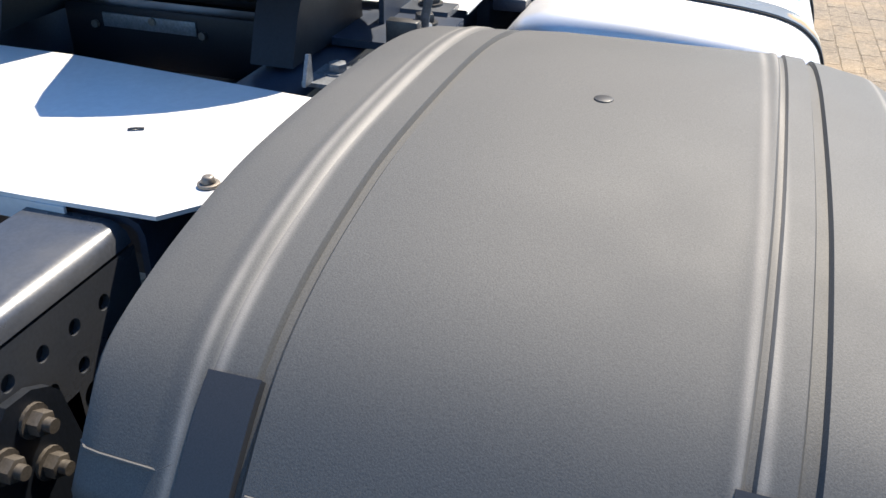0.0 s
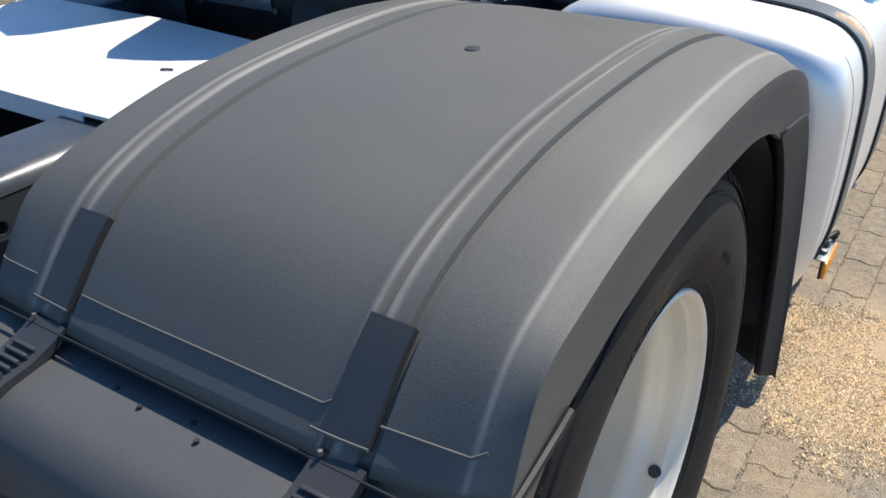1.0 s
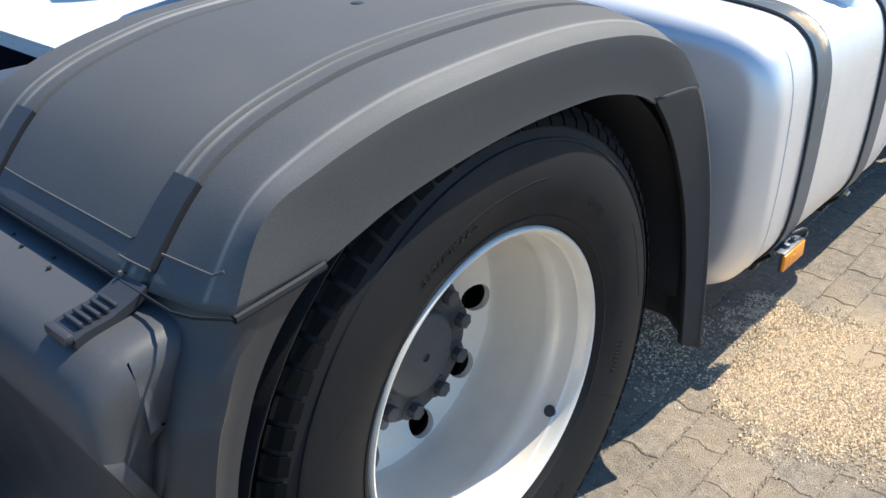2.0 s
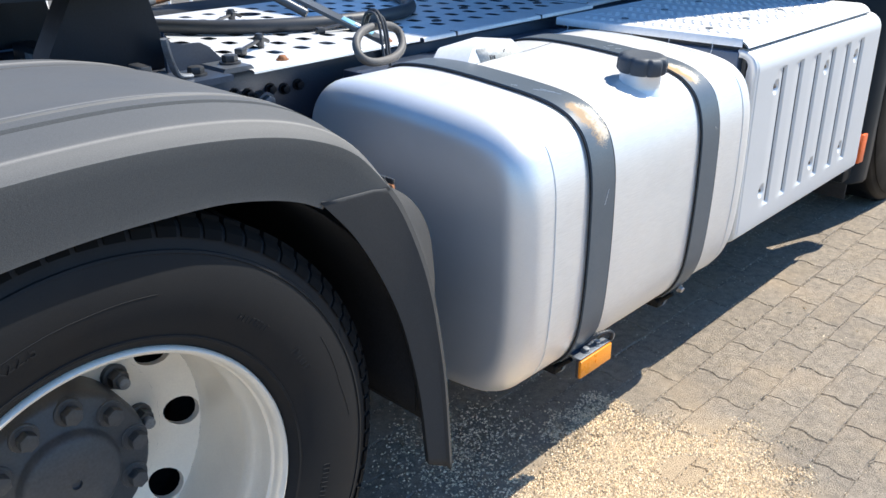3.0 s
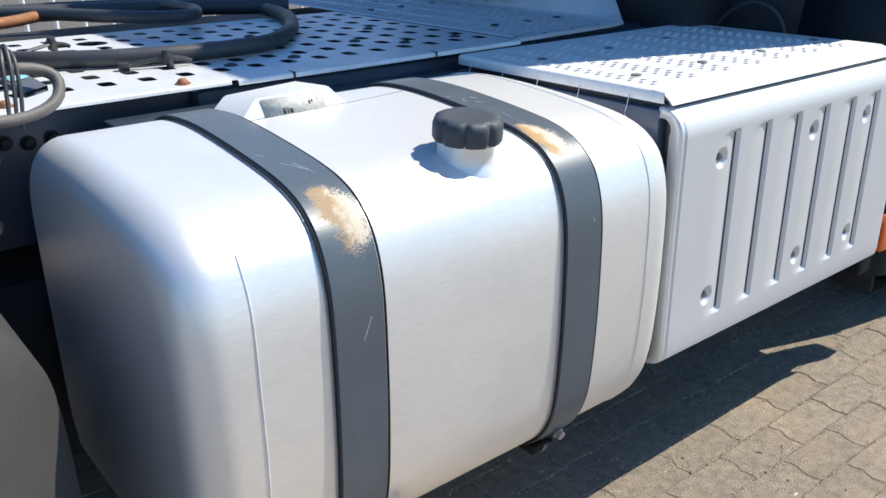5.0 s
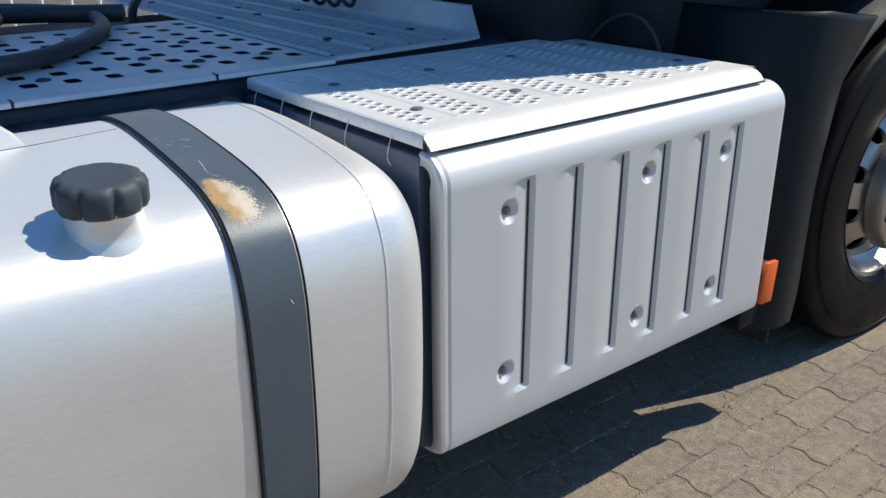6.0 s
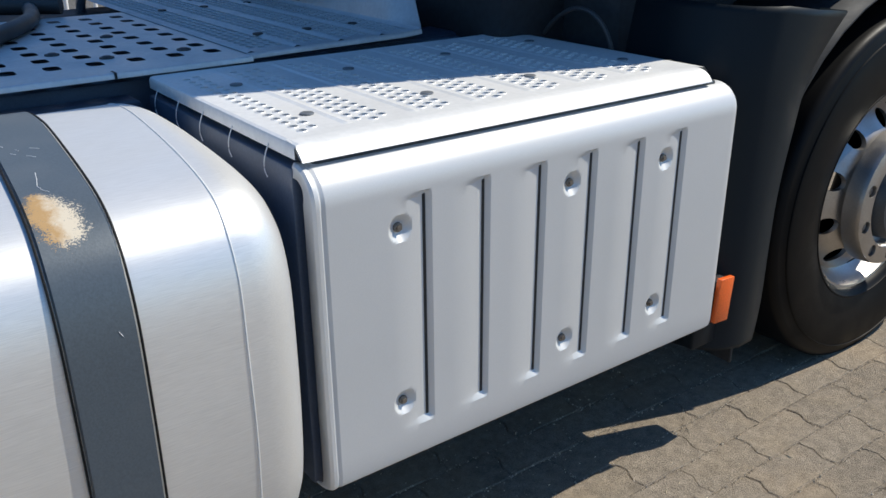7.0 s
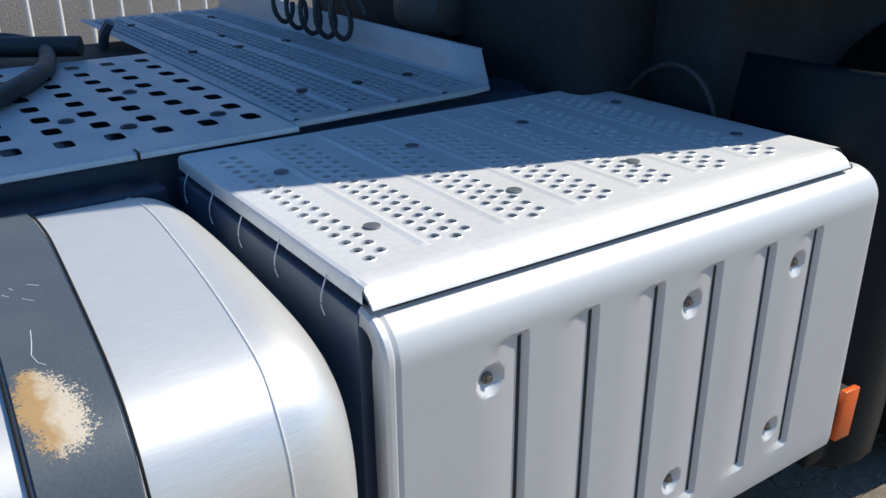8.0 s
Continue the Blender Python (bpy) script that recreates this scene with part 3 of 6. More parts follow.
# thin overlap lip along the joint of middle and rear sections
lip = [Vector((-0.600, y, 0.906)) for y in (0.645, 0.5, 0.3, 0.1, 0.015)] + [Vector((-0.592, -0.014, 0.907)), Vector((-0.563, -0.046, 0.904))]
tube(bm, lip, 0.0022, 6)
# thicker black tube paints the shadow in the gap below the lip
tube(bm, [Vector((-0.563, -0.045, 0.903)), Vector((-0.52, -0.0425, 0.905)), Vector((-0.46, -0.0385, 0.908)), Vector((-0.430, -0.0365, 0.911))], 0.0055, 8)
part("joint_lip_and_shadow", bm, "plastic_black", mudguard)


def guard_point(u, y, up=0.0):
    """A place on the arched top at step u and cross position y."""
    k = min(int(u), len(T) - 2)
    f = u - k
    t = (T[k][0] + (T[k + 1][0] - T[k][0]) * f, T[k][1] + (T[k + 1][1] - T[k][1]) * f)
    c = (C[k][0] + (C[k + 1][0] - C[k][0]) * f, C[k][1] + (C[k + 1][1] - C[k][1]) * f)
    share = SECTION[-1][1]
    for (ya, sa, _), (yb, sb, _) in zip(SECTION, SECTION[1:]):
        if yb <= y <= ya:
            share = sa + (sb - sa) * (ya - y) / max(ya - yb, 1e-6)
            break
    return Vector((t[0] + (c[0] - t[0]) * share - up * 0.6, taper(t[0], y), t[1] + (c[1] - t[1]) * share + up * 0.8))


# pressed step across the rear end of the arch
for ya, yb in ((0.640, 0.560), (0.480, 0.138), (0.076, -0.008)):
    bm = bmesh.new()
    tube(bm, [guard_point(2.4, ya + (yb - ya) * k / 10, 0.0008) for k in range(11)] + [guard_point(2.75, yb - 0.012, 0.0008)], 0.0016, 6)
    part("pressed_seam", bm, "plastic", mudguard)
bm = bmesh.new()
rod(bm, (-0.049, 0.301, 1.1015), (-0.049, 0.301, 1.1065), 0.011, 14, bevel=0.001)
part("rivet", bm, "plastic_dark", mudguard)

# moulded carrier box behind the wheel: rounded top, sloping back
hx = curve([(-0.582, 0.888, 0), (-0.600, 0.887, 0), (-0.64, 0.883, 0), (-0.676, 0.876, 0), (-0.700, 0.860, 0), (-0.714, 0.839, 0), (-0.721, 0.816, 0), (-0.723, 0.799, 0), (-0.718, 0.790, 0), (-0.696, 0.784, 0)], 5)
bm = bmesh.new()
rows = []
for y, drop in ((0.675, 0.12), (0.675, 0.03), (0.667, 0.006), (0.655, 0.0), (0.55, 0.0), (0.4, 0.0), (0.2, 0.0), (0.055, 0.0), (0.035, 0.003), (0.020, 0.012), (0.013, 0.03), (0.010, 0.10)):
    rows.append([Vector((p.x + (0.4 * drop if p.x < -0.66 else 0), y, p.y - drop)) for p in hx])
sheet(bm, rows)
part("lamp_carrier", bm, "plastic_carrier", mudguard, "moulded box-shaped lamp carrier", sharp=60, solid=0.004)
# plain dark block added to fill the shaded recess below the carrier
bm = bmesh.new()
block(bm, -0.685, -0.625, 0.025, 0.66, 0.20, 0.83, 0.01)
part("carrier_recess_block", bm, "plastic_dark", mudguard)


def latch(y):
    """A flat rubber tongue that ties two sections: strip on top, ribbed end below."""
    bm = bmesh.new()
    rows = []
    for u in (1.4, 2.6, 3.8, 5.0, 6.25):
        rows.append([guard_point(u, y - 0.024, -0.01), guard_point(u, y - 0.024, 0.0036), guard_point(u, y + 0.024, 0.0036), guard_point(u, y + 0.024, -0.01)])
    vs = sheet(bm, rows, close_v=True)
    bm.faces.new(vs[0])
    bm.faces.new(vs[-1])
    body = part("latch", bm, "plastic_dark", mudguard, "flat black rubber latch")
    bm = bmesh.new()
    rows = []
    for x, z in ((-0.592, 0.912), (-0.610, 0.903), (-0.638, 0.893), (-0.670, 0.889), (-0.682, 0.885)):
        rows.append([Vector((x, y + s, z + h)) for s, h in ((-0.028, -0.012), (-0.028, 0.0), (0.028, 0.0), (0.028, -0.012))])
    vs = sheet(bm, rows, close_v=True)
    bm.faces.new(vs[0])
    bm.faces.new(vs[-1])
    for k in range(5):
        x = -0.626 - 0.0105 * k
        zz = 0.897 - 0.14 * (-0.626 - x)
        rb = bmesh.new()
        block(rb, x - 0.0026, x + 0.0026, y - 0.018, y + 0.019, zz - 0.004, zz + 0.0045, 0.0015)
        part("rib", rb, "plastic_dark", body)
    block(bm, -0.692, -0.680, y - 0.025, y + 0.025, 0.877, 0.891, 0.004)
    part("tongue", bm, "plastic_dark", body)
    bm = bmesh.new()
    rod(bm, (-0.597, y + 0.019, 0.912), (-0.597, y + 0.019, 0.917), 0.0024, 8)
    part("pin", bm, "bolt", body)
    # lip in paler plastic than the latch, to carry the sun's glint
    bm = bmesh.new()
    tube(bm, [guard_point(1.35, y + 0.036 - 0.0155 * k, 0.0036) for k in range(5)], 0.0016, 6)
    part("tongue_lip_glint", bm, "plastic", body)


for yy in (0.104, 0.516):
    latch(yy)
bm = bmesh.new()
for dx, dy in ((-0.609, 0.276), (-0.625, 0.254), (-0.62, 0.34), (-0.612, 0.385)):
    rod(bm, (dx, dy, 0.880), (dx, dy, 0.8885), 0.003, 6)
part("dirt_specks", bm, "flat_black", mudguard, kind="stuff")

# amber lamp with its bracket on the inner end of the carrier
amber = thing("rear_marker_lamp", (-0.78, 0.60, 0.79), "amber marker lamp on a bracket behind the mudguard", "lamp")
bm = bmesh.new()
rod(bm, (-0.734, 0.495, 0.812), (-0.740, 0.605, 0.819), 0.012, 14, bevel=0.004)
part("lens", bm, "amber", amber)
bm = bmesh.new()
block(bm, -0.744, -0.718, 0.462, 0.495, 0.797, 0.832, 0.004)
part("bracket", bm, "gold", amber, "yellow passivated bracket")
bm = bmesh.new()
hexbolt(bm, (-0.744, 0.478, 0.816), (-1, -0.3, 0.4), 0.009, 0.008)
part("bolt", bm, "bolt", amber)


# ---- wheels ----
def ring_point(cx, cz, r, y, a):
    return Vector((cx + r * math.sin(a), y, cz + r * math.cos(a)))


def tyre_mesh(cx, y0, cz, R, rim_r, w, flat, seg=144):
    """Tyre carcass with side walls and fine rings, resting flat on the ground."""
    S = R - 0.008
    prof = [(rim_r - 0.004, 0.030), (rim_r + 0.004, 0.009), (rim_r + 0.012, -0.001), (rim_r + 0.020, -0.005), (rim_r + 0.022, -0.0085), (rim_r + 0.026, -0.009), (rim_r + 0.027, -0.0075),
            (rim_r + 0.050, -0.016), (rim_r + 0.080, -0.022), (rim_r + 0.105, -0.0235), (S - 0.062, -0.0215), (S - 0.046, -0.0175), (S - 0.045, -0.0195), (S - 0.041, -0.0180), (S - 0.040, -0.0145),
            (S - 0.020, -0.0070), (S - 0.018, -0.0070), (S - 0.008, 0.0000), (S - 0.004, 0.006), (S, 0.016)]
    full = prof + [(r, w - y) for r, y in prof[::-1]]
    bm = bmesh.new()
    turned(bm, full, cx, y0, cz, seg)
    return settle(bm, y0 + w / 2, flat)


def settle(bm, mid, flat):
    """Presses what lies under the ground level flat, with a bulge."""
    for v in bm.verts:
        if v.co.z < flat:
            v.co.y += (v.co.y - mid) * 0.3 * (flat - v.co.z) / 0.05
            v.co.z = flat
    return bm


def tread_mesh(cx, y0, cz, R, w, flat, n=78):
    """Tread blocks in five rows round the tyre, the shoulder rows with open notches."""
    bm = bmesh.new()
    rng_t = random.Random(3)
    step = math.tau / n
    lanes = ((0.006, 0.070, 0.78, 0.0), (0.079, 0.118, 0.86, 0.5), (0.126, 0.164, 0.86, 0.0), (0.172, 0.211, 0.86, 0.5), (0.218, 0.266, 0.84, 0.0))
    for lane, (ya, yb, fill, phase) in enumerate(lanes):
        for k in range(n):
            a0 = (k + phase) * step
            a1 = a0 + step * fill
            rr = R - rng_t.uniform(0, 0.0012)
            out = 0.004 if lane in (0, 4) else 0.001
            pts = []
            for a in (a0, (a0 + a1) / 2, a1):
                side = [ring_point(cx, cz, R - 0.032, y0 - 0.0130, a), ring_point(cx, cz, R - 0.018, y0 - 0.0070, a)] if lane == 0 else [ring_point(cx, cz, R - 0.017, y0 + ya * w / 0.29, a)]
                pts.append(side + [ring_point(cx, cz, rr - out * 1.5, y0 + (ya + out * 0.4) * w / 0.29, a), ring_point(cx, cz, rr, y0 + (ya + out) * w / 0.29, a), ring_point(cx, cz, rr, y0 + (yb - out) * w / 0.29, a), ring_point(cx, cz, R - 0.017, y0 + yb * w / 0.29, a)])
            vs = sheet(bm, pts)
            bm.faces.new(vs[0])
            bm.faces.new(vs[-1])
    return settle(bm, y0 + w / 2, flat)


def wall_mark(bm, cx, y0, cz, ra, aa, rb, ab, wide=0.0007):
    """A raised moulding line on the side wall between two places (radius, angle in degrees)."""
    pts = []
    for k in range(7):
        r, a = ra + (rb - ra) * k / 6, radians(aa + (ab - aa) * k / 6)
        bulge = np.interp(r, (0.292, 0.319, 0.342, 0.372, 0.397, 0.427, 0.449, 0.469, 0.489), (0.012, -0.0075, -0.016, -0.022, -0.0235, -0.0215, -0.0145, -0.007, 0.016))
        pts.append(ring_point(cx, cz, r, y0 + float(bulge), a))
    tube(bm, pts, wide, 6)


def wall_writing(name, cx, y0, cz, parent, rows_):
    """Worn raised writing on the side wall, as plain bars: (radius, start angle, bars, height)."""
    rng_w = random.Random(9)
    bm = bmesh.new()
    for r, a, n, h in rows_:
        for k in range(n):
            da = math.degrees(h * 0.75 / r)
            ac = a + da * k
            wall_mark(bm, cx, y0, cz, r - h / 2, ac, r + h / 2, ac, 0.0009)
            if rng_w.random() < 0.8:
                q = rng_w.choice((-0.5, 0.0, 0.5))
                wall_mark(bm, cx, y0, cz, r + q * h, ac, r + q * h, ac + da * 0.6, 0.0009)
    part(name, bm, "rubber", parent, kind="stuff")


def disc_with_holes(bm, cx, y0, cz, r0, r1, rh, hole, n, dish, depth, seg_hole=14, phase=0.0):
    """A wheel disc ring with n round hand holes; dish(r) gives y."""
    step = math.tau / n
    for k in range(n):
        a0 = k * step + phase

        def at(a, r, d=0.0):
            return bm.verts.new(Vector((cx + r * math.sin(a), y0 + dish(r) + d, cz + r * math.cos(a))))
        inner, outer, deep = [], [], []
        for j in range(seg_hole):
            t = (j + 0.5) * math.tau / seg_hole
            c, s = math.cos(t), math.sin(t)
            da, dr = hole * c / rh, hole * s
            inner.append((a0 + da, rh + dr))
            ka = (step / 2) / abs(da) if abs(da) > 1e-9 else 1e9
            kr = ((r1 - rh) / dr if dr > 1e-9 else (r0 - rh) / dr if dr < -1e-9 else 1e9)
            q = min(ka, kr)
            outer.append((a0 + da * q, rh + dr * q))
        vi, vo, vd = [at(*p) for p in inner], [at(*p) for p in outer], [at(*p, depth) for p in inner]
        for j in range(seg_hole):
            m2 = (j + 1) % seg_hole
            bm.faces.new((vi[j], vi[m2], vo[m2], vo[j]))
            bm.faces.new((vi[j], vd[j], vd[m2], vi[m2]))
            (aa, ra), (ab, rb) = outer[j], outer[m2]
            if abs(aa - ab) > 1e-6 and abs(ra - rb) > 1e-6:
                ca = a0 + (step / 2 if aa + ab > 2 * a0 else -step / 2)
                cr = r1 if ra + rb > 2 * rh else r0
                bm.faces.new((vo[j], vo[m2], at(ca, cr)))
    bmesh.ops.remove_doubles(bm, verts=bm.verts[:], dist=1e-4)
    return bm


RX, RZ, TY = -0.049, 0.486, 0.010
truck = thing("truck", (1.2, 1.25, 0.0), "dark two-axle truck tractor with ladder frame and high cab", "truck")
bm = bmesh.new()
turned(bm, [(0.290, 0.040), (0.2975, 0.034), (0.2985, 0.018), (0.2965, 0.011), (0.293, 0.0085), (0.289, 0.010), (0.285, 0.016), (0.2835, 0.030), (0.2825, 0.036), (0.2795, 0.0385), (0.2795, 0.058), (0.2795, 0.078), (0.2770, 0.084), (0.2750, 0.092), (0.2735, 0.104), (0.2735, 0.112), (0.2755, 0.122), (0.2765, 0.135), (0.2765, 0.20), (0.276, 0.226), (0.274, 0.240), (0.270, 0.249)], RX, 0, RZ, 96)
rear_wheel = rim = part("wheel", bm, "rim", truck, "rear twin wheel with deep-dished silver rim", sharp=50)
tyre = part("tyre", tyre_mesh(RX, TY, RZ, 0.497, 0.292, 0.29, 0.0), "rubber", rear_wheel, "worn black tyre with raised side-wall rings")
part("tread", tread_mesh(RX, TY, RZ, 0.497, 0.29, 0.0), "tread", tyre, "deep open shoulder blocks", sharp=25)
wall_writing("raised_writing", RX, TY, RZ, tyre, ((0.364, 37, 8, 0.011), (0.367, 58.5, 6, 0.012), (0.366, 100, 8, 0.012), (0.366, 150, 9, 0.012)))
# moulded size marking, bent round the side wall
font = bpy.data.curves.new("size_marking", "FONT")
font.body, font.size, font.extrude = "315/70R22.5", 0.023, 0.0007
flat_text = bpy.data.objects.new("size_marking", font)
text_mesh = bpy.data.meshes.new_from_object(flat_text)
bpy.data.objects.remove(flat_text)
bm = bmesh.new()
bm.from_mesh(text_mesh)
for v in bm.verts:
    v.co = ring_point(RX, RZ, 0.358 + v.co.y, TY - 0.0205 - 0.07 * v.co.y - v.co.z, radians(-33) + v.co.x * 1.15 / 0.366)
part("raised_marking", bm, "rubber", tyre, "moulded size marking on the side wall")
bm = bmesh.new()
for ra, aa, rb, ab in ((0.375, -28, 0.379, 0), (0.379, 0, 0.386, 14), (0.43, 40, 0.436, 45), (0.436, 45, 0.449, 54), (0.416, 62, 0.41, 78), (0.41, 78, 0.418, 88), (0.455, 66, 0.43, 72), (0.38, -62, 0.40, -68), (0.35, 118, 0.44, 119), (0.33, -58, 0.302, -50)):
    bm = bmesh.new()
    wall_mark(bm, RX, TY, RZ, ra, aa, rb, ab)
    part("moulding_line", bm, "rubber", tyre)
inner_tyre = part("inner_tyre", tyre_mesh(RX, 0.355, RZ, 0.492, 0.292, 0.29, 0.0, 96), "rubber", rear_wheel)
part("tread", tread_mesh(RX, 0.355, RZ, 0.492, 0.29, 0.0), "tread", inner_tyre, sharp=25)


def rear_dish(r):
    t = min(max((0.270 - r) / 0.09, 0), 1)
    return 0.249 + 0.040 * t ** 1.1


HOLE_PHASE = radians(21)
bm = bmesh.new()
disc_with_holes(bm, RX, 0, RZ, 0.202, 0.270, 0.2385, 0.0305, 10, rear_dish, 0.014, 18, HOLE_PHASE)
turned(bm, [(0.202, rear_dish(0.202)), (0.18, 0.290), (0.12, 0.293), (0.09, 0.293)], RX, 0, RZ, 60)
part("disc", bm, "rim", rim, "wheel disc with ten hand holes", sharp=50)
bm = bmesh.new()
turned(bm, [(0.262, 0.36), (0.24, 0.335), (0.05, 0.335)], RX, 0, RZ, 40)
part("brake_drum", bm, "cab_under", rear_wheel)
bm = bmesh.new()
turned(bm, [(0.147, 0.32), (0.146, 0.225), (0.143, 0.212), (0.136, 0.206), (0.090, 0.204), (0.086, 0.200), (0.083, 0.190), (0.074, 0.184), (0.03, 0.179), (0.009, 0.178), (0.008, 0.183), (0.0005, 0.183)], RX, 0, RZ, 60)
part("hub", bm, "hub", rear_wheel, "dusty dark grey axle hub", sharp=45)
for k in range(10):
    a = k * math.tau / 10 + 0.16
    bm = bmesh.new()
    c = (RX + 0.119 * math.sin(a), 0.206, RZ + 0.119 * math.cos(a))
    hexbolt(bm, c, (0, -1, 0), 0.016, 0.018)
    rod(bm, (c[0], 0.225, c[2]), (c[0], 0.202, c[2]), 0.025, 18, bevel=0.004)
    part("hub_bolt", bm, "hub", rear_wheel)
for k in range(10):
    a = k * math.tau / 10 + 0.31
    x, z = RX + 0.1675 * math.sin(a), RZ + 0.1675 * math.cos(a)
    bm = bmesh.new()
    rod(bm, (x, 0.296, z), (x, 0.280, z), 0.0235, 18, bevel=0.003)
    rod(bm, (x, 0.286, z), (x, 0.258, z), 0.0175, 6, bevel=0.002)
    rod(bm, (x, 0.268, z), (x, 0.246, z), 0.0105, 12, bevel=0.002)
    nut = part("wheel_nut", bm, "bolt_dark", rear_wheel)
    bm = bmesh.new()
    rod(bm, (x, 0.262, z), (x, 0.2445, z), 0.0108, 12, bevel=0.002)
    part("stud_end", bm, "worn_steel", nut, "bare stud end")
bm = bmesh.new()
rod(bm, (0.1655, 0.048, 0.3025), (0.1610, 0.048, 0.3065), 0.012, 18)
part("balance_sticker", bm, "hub", rear_wheel)

FX, FZ = 3.75, 0.495
bm = bmesh.new()
turned(bm, [(0.290, 0.10), (0.2975, 0.095), (0.2985, 0.082), (0.2945, 0.076), (0.288, 0.078), (0.280, 0.10), (0.262, 0.128), (0.252, 0.135)], FX, 0, FZ, 80)
front_wheel = frim = part("wheel", bm, "chrome", truck, "front wheel with polished rim", sharp=50)
part("tyre", tyre_mesh(FX, 0.062, FZ, 0.519, 0.292, 0.30, 0.0), "rubber_gloss", front_wheel, "black tyre, shiny with rubber dressing, darkened for the cab's shade")


def front_dish(r):
    t = min(max((0.252 - r) / 0.10, 0), 1)
    return 0.135 - 0.085 * t ** 0.8


bm = bmesh.new()
disc_with_holes(bm, FX, 0, FZ, 0.155, 0.252, 0.213, 0.027, 10, front_dish, 0.014)
turned(bm, [(0.155, front_dish(0.155)), (0.14, 0.046), (0.10, 0.046)], FX, 0, FZ, 60)
part("disc", bm, "chrome", frim, "polished disc with ten hand holes", sharp=50)
bm = bmesh.new()
disc_with_holes(bm, FX, 0, FZ, 0.145, 0.195, 0.168, 0.018, 10, lambda r: 0.005 + 0.3 * max(0, r - 0.178), 0.02, 12)
turned(bm, [(0.196, 0.010), (0.199, 0.02), (0.200, 0.06)], FX, 0, FZ, 60)
turned(bm, [(0.145, 0.005), (0.14, 0.01), (0.135, 0.05)], FX, 0, FZ, 60)
part("nut_ring", bm, "chrome", front_wheel, "chrome nut protector ring", sharp=50)
for k in range(10):
    a = k * math.tau / 10
    x, z = FX + 0.168 * math.sin(a), FZ + 0.168 * math.cos(a)
    bm = bmesh.new()
    rod(bm, (x, 0.05, z), (x, 0.012, z), 0.014, 6, bevel=0.002)
    part("wheel_nut", bm, "bolt", front_wheel)
bm = bmesh.new()
turned(bm, [(0.125, 0.06), (0.12, 0.0), (0.11, -0.012), (0.05, -0.016), (0.0005, -0.016)], FX, 0, FZ, 48)
part("hub", bm, "hub", front_wheel)

# ---- fuel tank ----
TX0, TX1, TZ0 = 0.810, 1.864, 0.258
tank = thing("fuel_tank", (1.34, 0.33, 0.25), "brushed aluminium diesel tank with two dark straps", "fuel tank")
TANK = [(0.60, 0.264), (0.3, 0.260), (0.12, 0.270), (0.05, 0.288), (0.0, 0.324), (-0.03, 0.374), (-0.045, 0.436), (-0.053, 0.55), (-0.055, 0.68), (-0.051, 0.79), (-0.032, 0.861), (0.0, 0.899), (0.045, 0.922), (0.12, 0.937), (0.27, 0.950),
        (0.40, 0.956), (0.51, 0.953), (0.58, 0.938), (0.63, 0.90), (0.655, 0.84), (0.66, 0.7), (0.66, 0.45), (0.655, 0.34), (0.635, 0.287)]
TANK = [(p.x, p.y) for p in curve([(y, z, 0) for y, z in TANK], 4, True)]


def tank_ring(inset, grow=0.0):
    """The tank's section, shrunk for the end caps or grown for straps."""
    out = []
    n = len(TANK)
    for i, (y, z) in enumerate(TANK):
        (ya, za), (yb, zb) = TANK[i - 1], TANK[(i + 1) % n]
        t = Vector((yb - ya, zb - za)).normalized()
        ky, kz = 1 - inset / 0.357, 1 - inset / 0.349
        out.append((0.3035 + (y - 0.3035) * ky - t.y * grow, 0.6045 + (z - 0.6045) * kz + t.x * grow))
    return out


bm = bmesh.new()
rows = []
R0, R1 = 0.066, 0.078
xs = []
for k in range(11):
    a = math.pi / 2 * k / 10
    xs.append((TX0 + R0 * (1 - math.cos(a)), R0 * 0.95 * (1 - math.sin(a))))
xs += [(0.910, 0.0), (0.920, 0.0)]
xs += [(1.05 + 0.2 * k, 0.0) for k in range(4)]
xs += [(1.756, 0.0), (1.766, 0.0)]
for k in range(9):
    a = math.pi / 2 * k / 8
    xs.append((TX1 - R1 * (1 - math.sin(a)), R1 * 0.95 * (1 - math.cos(a))))
for x, ins in xs:
    rows.append([Vector((x, y, z)) for y, z in tank_ring(ins)])
vs = sheet(bm, rows, close_v=True)
bm.faces.new(vs[0][::-1])
bm.faces.new(vs[-1])
part("body", bm, "alu", tank, "brushed aluminium body", sharp=40)


def strap_lean(y, z):
    """The straps lie slightly aslant over the tank's top."""
    return 0.022 * min(1.0, max(0.0, (y + 0.03) / 0.45)) if z > 0.6 else 0.0


for x in (0.915, 1.761):
    bm = bmesh.new()
    ring = [Vector((x + strap_lean(y, z) + 0.0005 * math.sin(7.0 * k), y, z)) for k, (y, z) in enumerate(tank_ring(0.0, 0.0004))]
    if x < 1.0:
        ring = [p for p in ring if p.y < 0.02 and 0.33 < p.z < 0.885]
    tube(bm, ring, 0.0014, 6, closed=x > 1.0, up=(1, 0, 0))
    part("weld_seam", bm, "plate", tank, "pale beaded weld seam")


